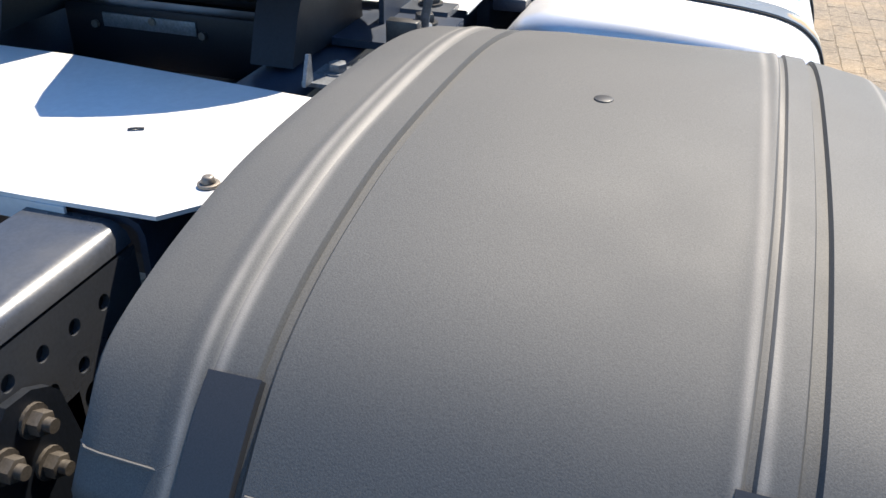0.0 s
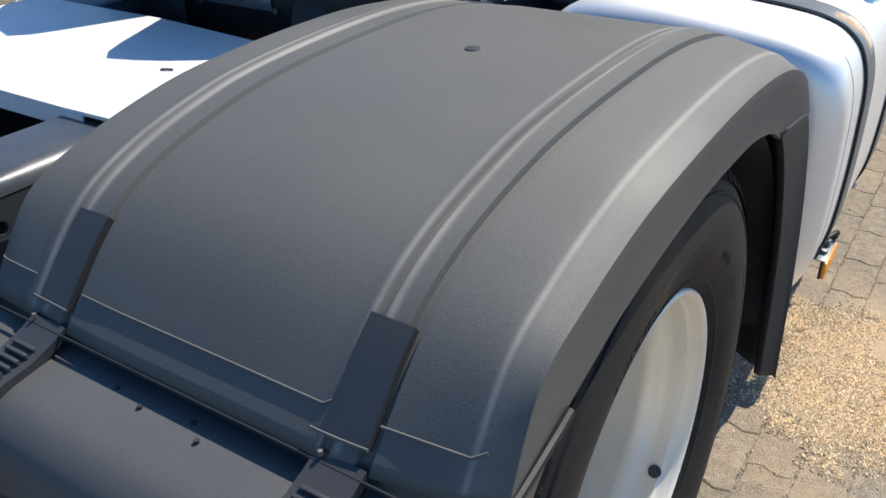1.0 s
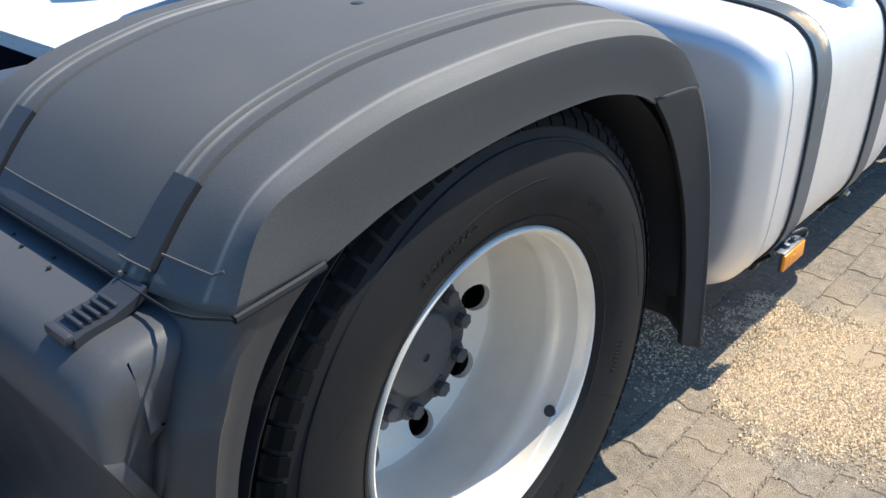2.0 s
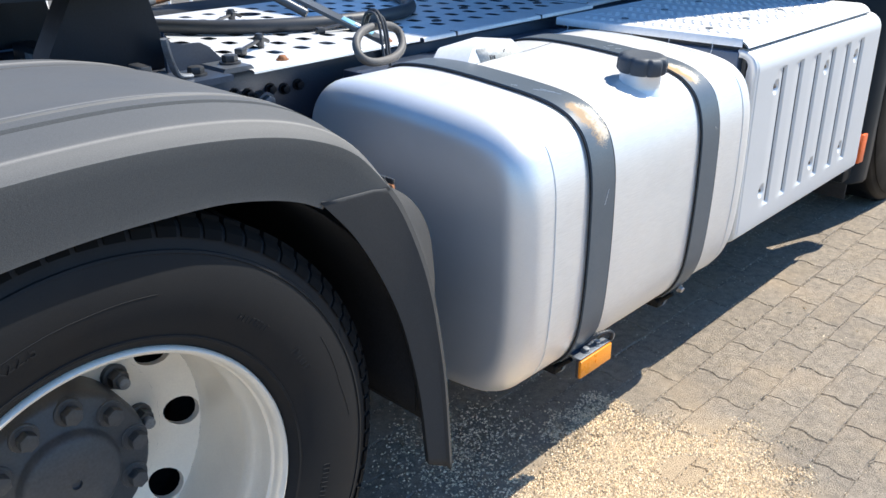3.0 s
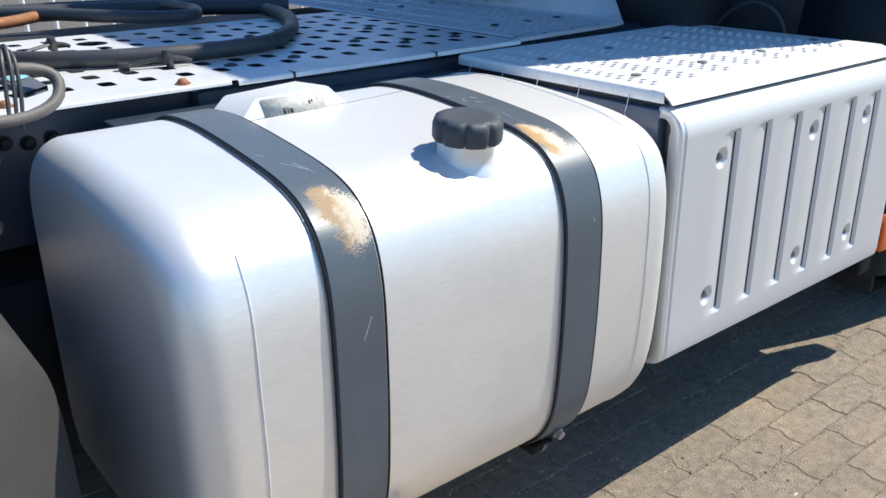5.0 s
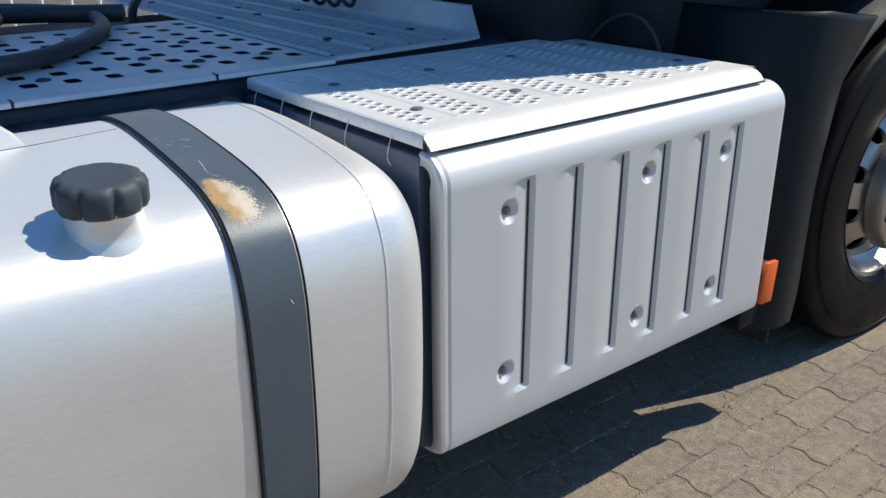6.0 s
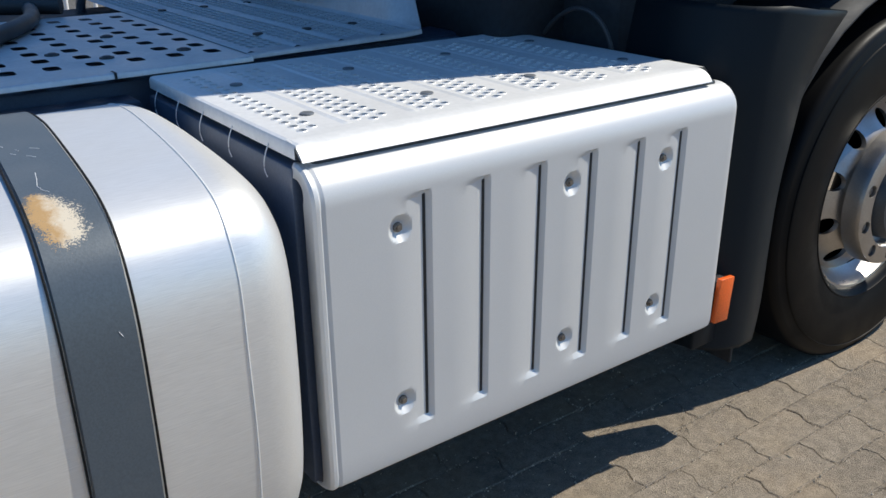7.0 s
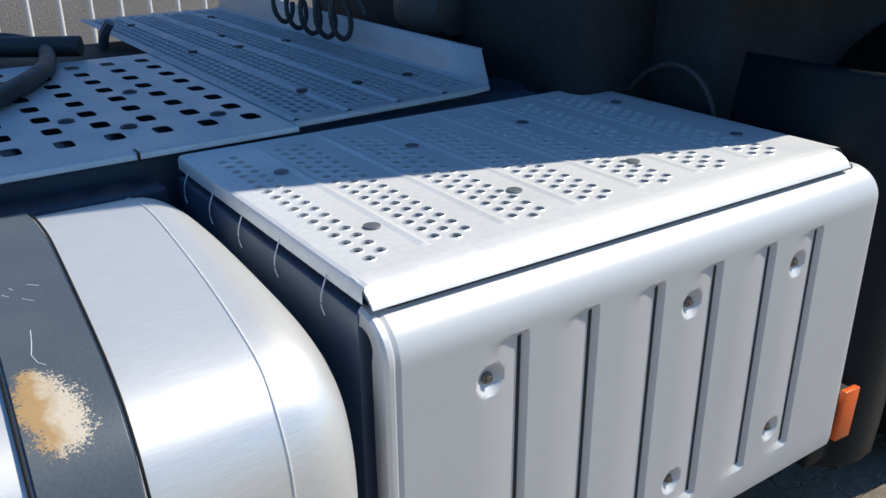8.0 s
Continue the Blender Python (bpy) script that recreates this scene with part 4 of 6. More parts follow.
def tank_strap(xc, w, worn):
    ring = tank_ring(0.0, 0.001)
    outer = tank_ring(0.0, 0.008)
    # open on the chassis side: from the lower outer edge over the front to the inner top
    order = list(range(12, 72))
    bm = bmesh.new()
    rows = []
    for i in order:
        (y, z), (yo, zo) = ring[i], outer[i]
        xl = xc + strap_lean(y, z)
        rows.append([Vector((xl - w / 2, y, z)), Vector((xl - w / 2 + 0.002, yo, zo)), Vector((xl + w / 2 - 0.002, yo, zo)), Vector((xl + w / 2, y, z))])
    vs = sheet(bm, rows, close_v=True)
    bm.faces.new(vs[0])
    bm.faces.new(vs[-1])
    st = part("strap", bm, worn, tank, "dark grey steel strap with paint worn off at the bend", sharp=50)
    for s in (-1, 1):
        bm = bmesh.new()
        tube(bm, [Vector((xc + strap_lean(*ring[i]) + s * (w / 2 + 0.003), *( (ring[i][0] + outer[i][0]) / 2 if q == 0 else (ring[i][1] + outer[i][1]) / 2 for q in (0, 1)))) for i in order], 0.0019, 6, up=(1, 0, 0))
        part("rubber_edge", bm, "rubber", st)
    bm = bmesh.new()
    block(bm, xc - 0.022, xc + 0.014, 0.03, 0.13, TZ0 - 0.008, TZ0 + 0.014, 0.004)
    rod(bm, (xc - 0.006, -0.004, TZ0 + 0.045), (xc - 0.006, 0.05, TZ0 - 0.006), 0.006, 10)
    part("tension_bracket", bm, "liner", st)
    bm = bmesh.new()
    hexbolt(bm, (xc + 0.0, -0.018, TZ0 + 0.066), (0, -1, -0.4), 0.009, 0.010)
    part("tension_bolt", bm, "chrome", st)
    bm = bmesh.new()
    tube(bm, curve([(xc - 0.006, 0.048, TZ0 - 0.004), (xc + 0.006, 0.036, TZ0 - 0.010), (xc + 0.016, 0.028, TZ0 + 0.004), (xc + 0.012, 0.030, TZ0 + 0.016)], 5), 0.0035, 8)
    part("tension_hook", bm, "worn_steel", st, "bare steel hook")
    return st


def worn_strap(name, spots, color, core=1.0):
    m = mat(name, (0.092, 0.112, 0.132), 0.46, 0.1, 300, 0.14, 0.08, 0.35, (0.140, 0.153, 0.165), 9.0)
    add_patch(m, [(x - 1.34, y - 0.33, z - 0.25, r) for x, y, z, r in spots], color, core, spots[1][0] - 1.34 + 0.004)
    return m


W1 = worn_strap("worn_strap_steel_a", [(1.078, 0.030, 0.913, 0.022), (1.086, 0.008, 0.898, 0.032), (1.096, -0.014, 0.868, 0.030)], (0.34, 0.24, 0.14), 1.25)
W2 = worn_strap("worn_strap_steel_b", [(1.549, 0.088, 0.930, 0.015), (1.552, 0.066, 0.925, 0.024), (1.556, 0.043, 0.918, 0.030), (1.561, 0.020, 0.907, 0.027)], (0.42, 0.27, 0.12), 1.3)
strap_a = tank_strap(1.08, 0.090, W1)
strap_b = tank_strap(1.568, 0.092, W2)

# filler neck and cap
CX, CY = 1.383, 0.054
bm = bmesh.new()
turned(bm, [(0.064, -0.02), (0.058, 0.006), (0.053, 0.014), (0.051, 0.022), (0.050, 0.046), (0.053, 0.054)], 0, 0, 0, 40)
bm.transform(Matrix.Translation((CX, CY, 0.901)) @ Matrix.Rotation(radians(5), 4, "X") @ Matrix.Rotation(radians(90), 4, "X"))
part("filler_neck", bm, "alu", tank, "bare aluminium filler neck")
bm = bmesh.new()


def scallop(i, k):
    dip = max(0.0, math.cos(math.tau * i / 12)) ** 3
    return -0.0062 * dip if 1 <= k <= 4 else (-0.002 * dip if k == 5 else 0.0)


turned(bm, [(0.052, 0.050), (0.0575, 0.051), (0.0605, 0.057), (0.0605, 0.080), (0.0570, 0.0880), (0.050, 0.0915), (0.042, 0.0925), (0.036, 0.0915), (0.0005, 0.0920)], 0, 0, 0, 96, wob=scallop)
bm.transform(Matrix.Translation((CX, CY, 0.901)) @ Matrix.Rotation(radians(5), 4, "X") @ Matrix.Rotation(radians(90), 4, "X"))
part("filler_cap", bm, "cap", tank, "black scalloped screw cap", sharp=50)

# sloped label bracket on top of the tank
bm = bmesh.new()
front = [bm.verts.new(Vector(p)) for p in ((1.131, 0.392, 0.946), (1.185, 0.416, 0.990), (1.339, 0.416, 0.995), (1.384, 0.408, 0.950))]
backv = [bm.verts.new(Vector(p)) for p in ((1.128, 0.520, 0.944), (1.174, 0.531, 0.980), (1.348, 0.556, 0.983), (1.392, 0.56, 0.944))]
bm.faces.new(front)
bm.faces.new(backv[::-1])
for i in range(4):
    bm.faces.new((front[i], front[(i + 1) % 4], backv[(i + 1) % 4], backv[i]))
bmesh.ops.bevel(bm, geom=[e for e in bm.edges], offset=0.003, segments=2, affect="EDGES")
bracket = part("label_bracket", bm, "plate_white", tank, "folded pale metal bracket with a worn label")


def label_at(u, v, out):
    """A place on the bracket's front face: u along x, v up."""
    x = 1.190 + u * 0.134
    return Vector((x, 0.3985 + 0.005 * u + (0.0155 - 0.005 * u) * v - out, 0.954 + 0.033 * v))


bm = bmesh.new()
sheet(bm, [[label_at(u, 0.0, 0.0015), label_at(u, 1.0, 0.0015)] for u in (0.0, 0.5, 1.0)])
part("label", bm, "label", bracket, "weathered grey label", solid=0.001)
for u0, u1, v0, v1 in ((0.30, 0.35, 0.1, 0.42), (0.37, 0.39, 0.1, 0.42), (0.41, 0.46, 0.1, 0.36), (0.73, 0.76, 0.42, 0.62), (0.775, 0.80, 0.50, 0.66)):
    bm = bmesh.new()
    sheet(bm, [[label_at(u, v0, 0.0026), label_at(u, v1, 0.0026)] for u in (u0, u1)])
    part("print_bar", bm, "flat_black", bracket, solid=0.0006)
# fold line along the crown of the tank
bm = bmesh.new()
tube(bm, [(1.126, 0.390, 0.9555), (1.25, 0.402, 0.9558), (1.39, 0.409, 0.9558), (1.53, 0.43, 0.9558)], 0.0014, 6)
part("crown_seam", bm, "frame_grey", tank)


def scratches(strap, lines):
    """Bright nicks and scratches in the strap's paint, along the section at given steps."""
    ring = tank_ring(0.0, 0.0083)
    for pts_s in lines:
        bm = bmesh.new()
        out = []
        for x, u in pts_s:
            k = int(u)
            f = u - k
            out.append(Vector((x, ring[k][0] + (ring[k + 1][0] - ring[k][0]) * f, ring[k][1] + (ring[k + 1][1] - ring[k][1]) * f)))
        tube(bm, out, 0.0005, 5)
        part("scratch", bm, "white", strap)


scratches(strap_b, (((1.568, 53.5), (1.564, 52.8), (1.559, 52.1), (1.562, 51.5), (1.568, 51.2)), ((1.556, 55.9), (1.562, 55.7)), ((1.566, 56.3), (1.569, 56.1)), ((1.574, 55.4), (1.584, 55.1)), ((1.585, 56.3), (1.597, 56.0)), ((1.549, 57.2), (1.553, 56.9)), ((1.59, 36), (1.594, 35.7))))
scratches(strap_a, (((1.06, 54.0), (1.068, 53.7)), ((1.075, 52.6), (1.088, 52.0), (1.10, 51.0)), ((1.092, 52.4), (1.104, 50.4)), ((1.085, 33.2), (1.100, 34.4)), ((1.09, 43.3), (1.118, 43.6))))
# inner tie strip
bm = bmesh.new()
block(bm, 0.99, 1.86, 0.62, 0.70, 0.90, 0.93, 0.004)
part("support_bracket", bm, "frame", tank)

# side marker lamp below the tank
marker = thing("side_marker_lamp", (1.1, -0.045, 0.29), "amber side marker lamp hanging below the rear tank strap", "lamp", "side marker lamps")
bm = bmesh.new()
block(bm, 1.038, 1.168, -0.0585, -0.0500, 0.2855, 0.3315, 0.0025)
lens = part("lens", bm, "amber", marker, "amber ribbed lens")
bm = bmesh.new()
rod(bm, (1.103, -0.0575, 0.308), (1.103, -0.0600, 0.308), 0.006, 14)
part("stamped_mark", bm, "amber", lens)
bm = bmesh.new()
block(bm, 1.037, 1.169, -0.0505, -0.043, 0.284, 0.333, 0.002)
part("housing", bm, "plastic_dark", marker)
bm = bmesh.new()
block(bm, 1.040, 1.167, -0.0545, -0.030, 0.3335, 0.3365, 0.001)
part("mounting_plate", bm, "worn_steel", marker, "bare steel mounting plate")
bm = bmesh.new()
block(bm, 1.05, 1.15, -0.03, 0.12, 0.332, 0.337, 0.001)
part("bracket", bm, "frame", marker)
for x in (1.082, 1.128):
    bm = bmesh.new()
    hexbolt(bm, (x, -0.040, 0.3365), (0, -0.1, 1), 0.009, 0.008)
    part("mounting_nut", bm, "worn_steel", marker)
bm = bmesh.new()
sleeve = curve([(1.098, -0.022, 0.350), (1.125, -0.040, 0.363), (1.155, -0.050, 0.364), (1.176, -0.052, 0.352), (1.180, -0.046, 0.332), (1.172, -0.03, 0.318)], 8)
tube(bm, sleeve, 0.0050, 8)
for p, q in zip(sleeve[::2], sleeve[1::2]):
    rod(bm, p, p + (q - p).normalized() * 0.0022, 0.0064, 10)
part("cable", bm, "hose", marker, "corrugated cable sleeve")

# ---- battery box ----
box = thing("battery_box", (2.41, 0.4, 0.33), "silver plastic battery box cover with louvred side and perforated step lid", "battery box")
GX = (2.108, 2.232, 2.362, 2.490, 2.620, 2.745)
SCREWS = [(x, z) for x in (2.055, 2.436, 2.696) for z in (0.808, 0.482)]
X0, X1 = 1.902, 2.920


def pocket(x, z):
    """Depth of the pressed louvres and screw dimples of the side panel."""
    d = 0.0
    for g in GX:
        if g - 0.072 < x < g + 0.009 and 0.425 < z < 0.865:
            s = ((x - g + 0.072) / 0.072) ** 1.7 if x <= g else 1 - (x - g) / 0.009
            top = 0.865 - 0.006 * (1 - s)
            e = min(1, max(0, (top - z) / 0.005)) * min(1, max(0, (z - 0.425) / 0.012))
            d = max(d, 0.0085 * max(s, 0) * e)
    for sx, sz in SCREWS:
        r = math.hypot(x - sx, z - sz)
        if r < 0.024:
            d = max(d, d + 0.011 * (1 - max(0, (r - 0.011) / 0.013)) if r > 0.011 else d + 0.011)
    return d


px = {X0 + 0.02, X1 - 0.025}
for g in GX:
    px |= {g - 0.0745, g - 0.072, g - 0.064, g - 0.055, g - 0.045, g - 0.035, g - 0.025, g - 0.015, g - 0.0060, g - 0.0050, g - 0.0010, g, g + 0.004, g + 0.0080, g + 0.009, g + 0.012}
for sx, _ in SCREWS:
    px |= {sx + 0.004 * k for k in range(-7, 8)}
px = sorted(px)
px = [p for i, p in enumerate(px) if i == 0 or p - px[i - 1] > 0.0004]
pz = {0.38, 0.41, 0.425, 0.431, 0.437, 0.86, 0.854, 0.865, 0.868, 0.56, 0.62, 0.68, 0.74}
for _, sz in SCREWS:
    pz |= {sz + 0.004 * k for k in range(-7, 8)}
pz = sorted(pz)


bm = bmesh.new()
rows = []
arc_top = [(-0.012 + 0.062 * (1 - math.cos(a)), 0.874 + 0.058 * math.sin(a)) for a in [math.pi / 2 * k / 8 for k in range(9)]]
arc_bot = [(-0.012 + 0.05 * (1 - math.cos(a)), 0.372 - 0.028 * math.sin(a)) for a in [math.pi / 2 * k / 5 for k in range(5, 0, -1)]]
xs = [X0 - 0.002, X0 + 0.0, X0 + 0.004, X0 + 0.010, X0 + 0.014] + px + [X1 - 0.016, X1 - 0.008, X1 - 0.002, X1, X1]
for q, x in enumerate(xs):
    edge = {0: 0.03, 1: 0.006, 2: 0.0, 3: 0.0, 4: 0.003}.get(q, 0.0)
    tail = len(xs) - 1 - q
    edge = {0: 0.05, 1: 0.022, 2: 0.010, 3: 0.003, 4: 0.0005}.get(tail, edge)
    row = [Vector((x, y + edge, z)) for y, z in arc_bot]
    row += [Vector((x, -0.012 + edge + pocket(x, z), z)) for z in pz]
    row += [Vector((x, y + edge * (1 - k / 8), z - edge * k / 10)) for k, (y, z) in enumerate(arc_top)]
    rows.append(row)
sheet(bm, rows)
panel = part("side_panel", bm, "silver", box, "silver side panel with six pressed louvres", sharp=16, solid=0.003)
# black strips paint the dark inside of the louvre openings
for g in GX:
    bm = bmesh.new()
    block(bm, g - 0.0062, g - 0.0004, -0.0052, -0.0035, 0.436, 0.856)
    part("louvre_dark_strip", bm, "flat_black", panel, "black strip painting the dark opening of a louvre")
for sx, sz in SCREWS:
    bm = bmesh.new()
    yy = -0.012 + pocket(sx, sz)
    rod(bm, (sx, yy + 0.001, sz), (sx, yy - 0.005, sz), 0.0085, 16, bevel=0.002)
    rod(bm, (sx, yy - 0.004, sz), (sx, yy - 0.009, sz), 0.005, 6)
    part("screw", bm, "bolt", panel, "dull steel screw")

# lid: perforated between pressed ribs, rolled front edge
LX0, LX1, LY0, LY1 = 1.912, 2.860, 0.075, 0.690
ribs = [2.033 + 0.132 * k for k in range(7)]


def lid_z(x, y):
    z = 0.962
    for r in ribs:
        d = abs(x - r)
        if d < 0.009 and 0.103 < y < 0.672:
            z += 0.0022 * (1 - d / 0.009)
    return z


cells = []
columns = []
for k in range(7):
    for cidx in range(1 if k == 0 else 0, 3):
        x0 = 1.9135 + 0.132 * k + 0.025 * cidx
        columns.append((x0, x0 + 0.025, cidx))
xcur = LX0
for x0, x1, cidx in columns:
    if x0 > xcur + 1e-6:
        mids = sorted({xcur, x0, *[r + o for r in ribs for o in (-0.009, 0, 0.009) if xcur < r + o < x0]})
        for a, b2 in zip(mids, mids[1:]):
            cells.append((a, b2, LY0, 0.100, None))
            cells.append((a, b2, 0.100, 0.106, None))
            cells.append((a, b2, 0.106, 0.669, None))
            cells.append((a, b2, 0.669, 0.675, None))
            cells.append((a, b2, 0.675, LY1, None))
    y0 = 0.090 if cidx == 1 else 0.1055
    cells.append((x0, x1, LY0, y0, None))
    n = 17
    for j in range(n):
        cells.append((x0, x1, y0 + 0.031 * j, y0 + 0.031 * (j + 1), ((x0 + x1) / 2, y0 + 0.031 * (j + 0.5), 0.0078, 0.0078, 12, 2.0)))
    cells.append((x0, x1, y0 + 0.031 * n, LY1, None))
    xcur = x1
for a, b2 in ((xcur, LX1),):
    cells.append((a, b2, LY0, 0.100, None))
    cells.append((a, b2, 0.100, 0.106, None))
    cells.append((a, b2, 0.106, 0.669, None))
    cells.append((a, b2, 0.669, 0.675, None))
    cells.append((a, b2, 0.675, LY1, None))
bm = bmesh.new()
holed(bm, cells, lid_z, 0.003, rim=0.0014)
lid = part("lid", bm, "plate", box, "perforated pale step lid with pressed ribs", sharp=12, recalc=False)
# rolled rim of the lid: front roll and sides
bm = bmesh.new()
prof = [(0.076, 0.962), (0.056, 0.961), (0.043, 0.957), (0.032, 0.950), (0.025, 0.943), (0.021, 0.937), (0.025, 0.936), (0.033, 0.944), (0.046, 0.953)]
sheet(bm, [[Vector((x, y, z)) for y, z in prof] for x in (LX0 - 0.006, LX0 + 0.0, 2.2, 2.5, LX1 - 0.02, LX1)])
part("front_roll", bm, "plate", lid, "rolled front edge of the lid")
bm = bmesh.new()
prof = [(LX0, 0.962), (LX0 - 0.006, 0.960), (LX0 - 0.009, 0.955), (LX0 - 0.009, 0.938), (LX0 - 0.006, 0.938)]
sheet(bm, [[Vector((x, y, z)) for x, z in prof] for y in (0.04, 0.076, 0.3, 0.55, LY1)])
part("rear_roll", bm, "plate", lid)
bm = bmesh.new()
prof = [(LX1, 0.962), (LX1 + 0.02, 0.960), (LX1 + 0.03, 0.95), (LX1 + 0.032, 0.935)]
sheet(bm, [[Vector((x, y, z)) for x, z in prof] for y in (0.06, 0.076, 0.3, 0.55, LY1)])
part("end_roll", bm, "plate", lid)
for bx, by in ((2.008, 0.198), (2.260, 0.203), (2.515, 0.205), (2.010, 0.495), (2.265, 0.500), (2.529, 0.513), (2.795, 0.215), (2.80, 0.53)):
    bm = bmesh.new()
    rod(bm, (bx, by, 0.962), (bx, by, 0.9655), 0.0125, 16, bevel=0.0015)
    part("lid_screw", bm, "worn_steel", lid)
# dark tray under lid and panel
bm = bmesh.new()
block(bm, 1.925, 2.89, 0.03, 0.68, 0.36, 0.938, 0.01)
part("tray", bm, "plastic_dark", box, "black inner battery tray")
# end wall in the same navy, lifted for haze in the gap
bm = bmesh.new()
block(bm, 1.897, 1.93, 0.045, 0.69, 0.34, 0.925, 0.006)
part("end_wall", bm, "navy_haze", box)
for cy in (0.13, 0.27, 0.40, 0.52, 0.64):
    bm = bmesh.new()
    tube(bm, curve([(1.903, cy, 0.945), (1.893, cy - 0.004, 0.925), (1.8925, cy, 0.905), (1.893, cy - 0.008, 0.893)], 4), 0.0010, 6)
    part("cord", bm, "white", box, "thin pale cord end hanging from the lid")

marker2 = thing("side_marker_lamp", (2.945, -0.01, 0.42), "orange side marker lamp at the front end of the battery box", "lamp", "side marker lamps")
bm = bmesh.new()
block(bm, 2.924, 2.974, -0.016, -0.002, 0.362, 0.474, 0.003)
bm.transform(Matrix.Translation((2.949, 0, 0.418)) @ Matrix.Rotation(radians(4), 4, "Y") @ Matrix.Translation((-2.949, 0, -0.418)))
part("lens", bm, "orange", marker2, "orange ribbed lens")
bm = bmesh.new()
block(bm, 2.927, 2.971, -0.003, 0.055, 0.370, 0.466, 0.003)
part("housing", bm, "plastic_dark", marker2)

# ---- chassis ----
chassis = truck
for y0, y1, nm in ((0.850, 0.930, "near_rail"), (1.57, 1.65, "far_rail")):
    bm = bmesh.new()
    ym = y0 - 0.050
    prism(bm, [(ym, 0.675), (ym, 0.935), (ym + 0.006, 0.95), (ym + 0.02, 0.957), (y1, 0.957), (y1, 0.947), (ym + 0.02, 0.947), (ym + 0.01, 0.938), (ym + 0.01, 0.685), (y1, 0.685), (y1, 0.675)], "x", -0.236, 4.6)
    part("rail", bm, "frame", chassis)
    bm = bmesh.new()
    yr = y0 - 0.029
    prism(bm, [(yr - 0.002, 0.665), (yr - 0.002, 0.925), (yr - 0.008, 0.930), (yr - 0.004, 0.944), (yr + 0.006, 0.953), (yr + 0.018, 0.957), (y1 + 0.02, 0.957), (y1 + 0.02, 0.942), (yr + 0.02, 0.942), (yr + 0.008, 0.930), (yr + 0.008, 0.675), (y1, 0.675), (y1, 0.665)], "x", -1.25, -0.246)
    rail = part("rear_rail", bm, "frame_gloss", chassis, "dark glossy painted rear rail end")
    if nm == "near_rail":
        punched = [(-0.315 - 0.0508 * k, 0.889, 0.0095) for k in range(5)] + [(-0.315 - 0.0508 * k, 0.8365, 0.0095) for k in range(4)] + [(-0.360, 0.790, 0.017)]
        cells, bands = [], ((0.665, 0.764), (0.764, 0.811), (0.811, 0.863), (0.863, 0.915), (0.915, 0.929))
        for za, zb in bands:
            holes = sorted(h for h in punched if za < h[1] < zb)
            cuts = [-0.62] + [h[0] + o for h in holes for o in (-0.022, 0.022)] + [-0.247]
            for n_cut, (xa, xb) in enumerate(zip(cuts, cuts[1:])):
                h = holes[n_cut // 2] if n_cut % 2 else None
                cells.append((xa, xb, za, zb, (h[0], h[1], h[2], h[2] * 1.1, 16, 2.0) if h else None))
        bm = bmesh.new()
        holed(bm, cells, lambda x, z: 0.0, 0.009, lambda p: Vector((p.x, yr - 0.0115 - p.z, p.y)))
        part("punched_web", bm, "frame_gloss", rail, "web plate with punched bolt holes", sharp=30)
        # black sheet added behind the holes for the darkness inside them
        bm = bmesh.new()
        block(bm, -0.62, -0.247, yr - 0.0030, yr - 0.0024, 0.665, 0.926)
        part("dark_hole_sheet", bm, "flat_black", rail)
bm = bmesh.new()
prism(bm, [(-0.400, 0.735), (-0.420, 0.846), (-0.432, 0.862), (-0.456, 0.876), (-0.490, 0.879), (-0.575, 0.81), (-0.65, 0.715), (-0.65, 0.50), (-0.400, 0.50)], "y", 0.795, 0.8055)
brk = part("spring_bracket", bm, "frame_deep", chassis, "dark angled bracket plate")
for bx, bz in ((-0.465, 0.843), (-0.461, 0.780), (-0.513, 0.823), (-0.52, 0.755), (-0.576, 0.78)):
    bm = bmesh.new()
    hexbolt(bm, (bx, 0.795, bz), (0, -1, 0), 0.0145, 0.014)
    rod(bm, (bx, 0.795, bz), (bx, 0.767, bz), 0.008, 12)
    part("bolt", bm, "bolt_brown", brk)
bm = bmesh.new()
rod(bm, (-0.762, 0.53, 0.55), (-0.775, 1.70, 0.55), 0.016, 14)
part("light_bar", bm, "frame_grey", chassis, "thin grey bar across the rear")
# dark block added in place of the deep shadow under the rear
bm = bmesh.new()
block(bm, -1.05, -0.72, 0.76, 1.62, 0.22, 0.56, 0.02)
part("rear_shade_block", bm, "cab_under", chassis)
# plain block added to hide the lit ground and darken the underside
bm = bmesh.new()
block(bm, 0.70, 3.0, 0.80, 1.75, 0.14, 0.60, 0.03)
part("underbody_shade_block", bm, "cab_under", chassis)
# added panel: its lighter navy paints the haze before the dark frame
bm = bmesh.new()
block(bm, 1.22, 2.88, 0.765, 0.846, 0.70, 0.945, 0.012)
side_cover = part("side_cover", bm, "navy_haze", chassis, "panel added along the frame, its navy lifted for haze")
for bx in (1.34, 1.40, 1.98, 2.4):
    bm = bmesh.new()
    hexbolt(bm, (bx, 0.765, 0.90), (0, -1, 0), 0.012, 0.012)
    part("bolt", bm, "navy_haze", side_cover)
for x in (-0.9, -0.42, 0.1, 1.1, 2.1):
    bm = bmesh.new()
    block(bm, x - 0.06, x + 0.06, 0.93, 1.57, 0.70, 0.90, 0.01)
    part("cross_member", bm, "frame", chassis)
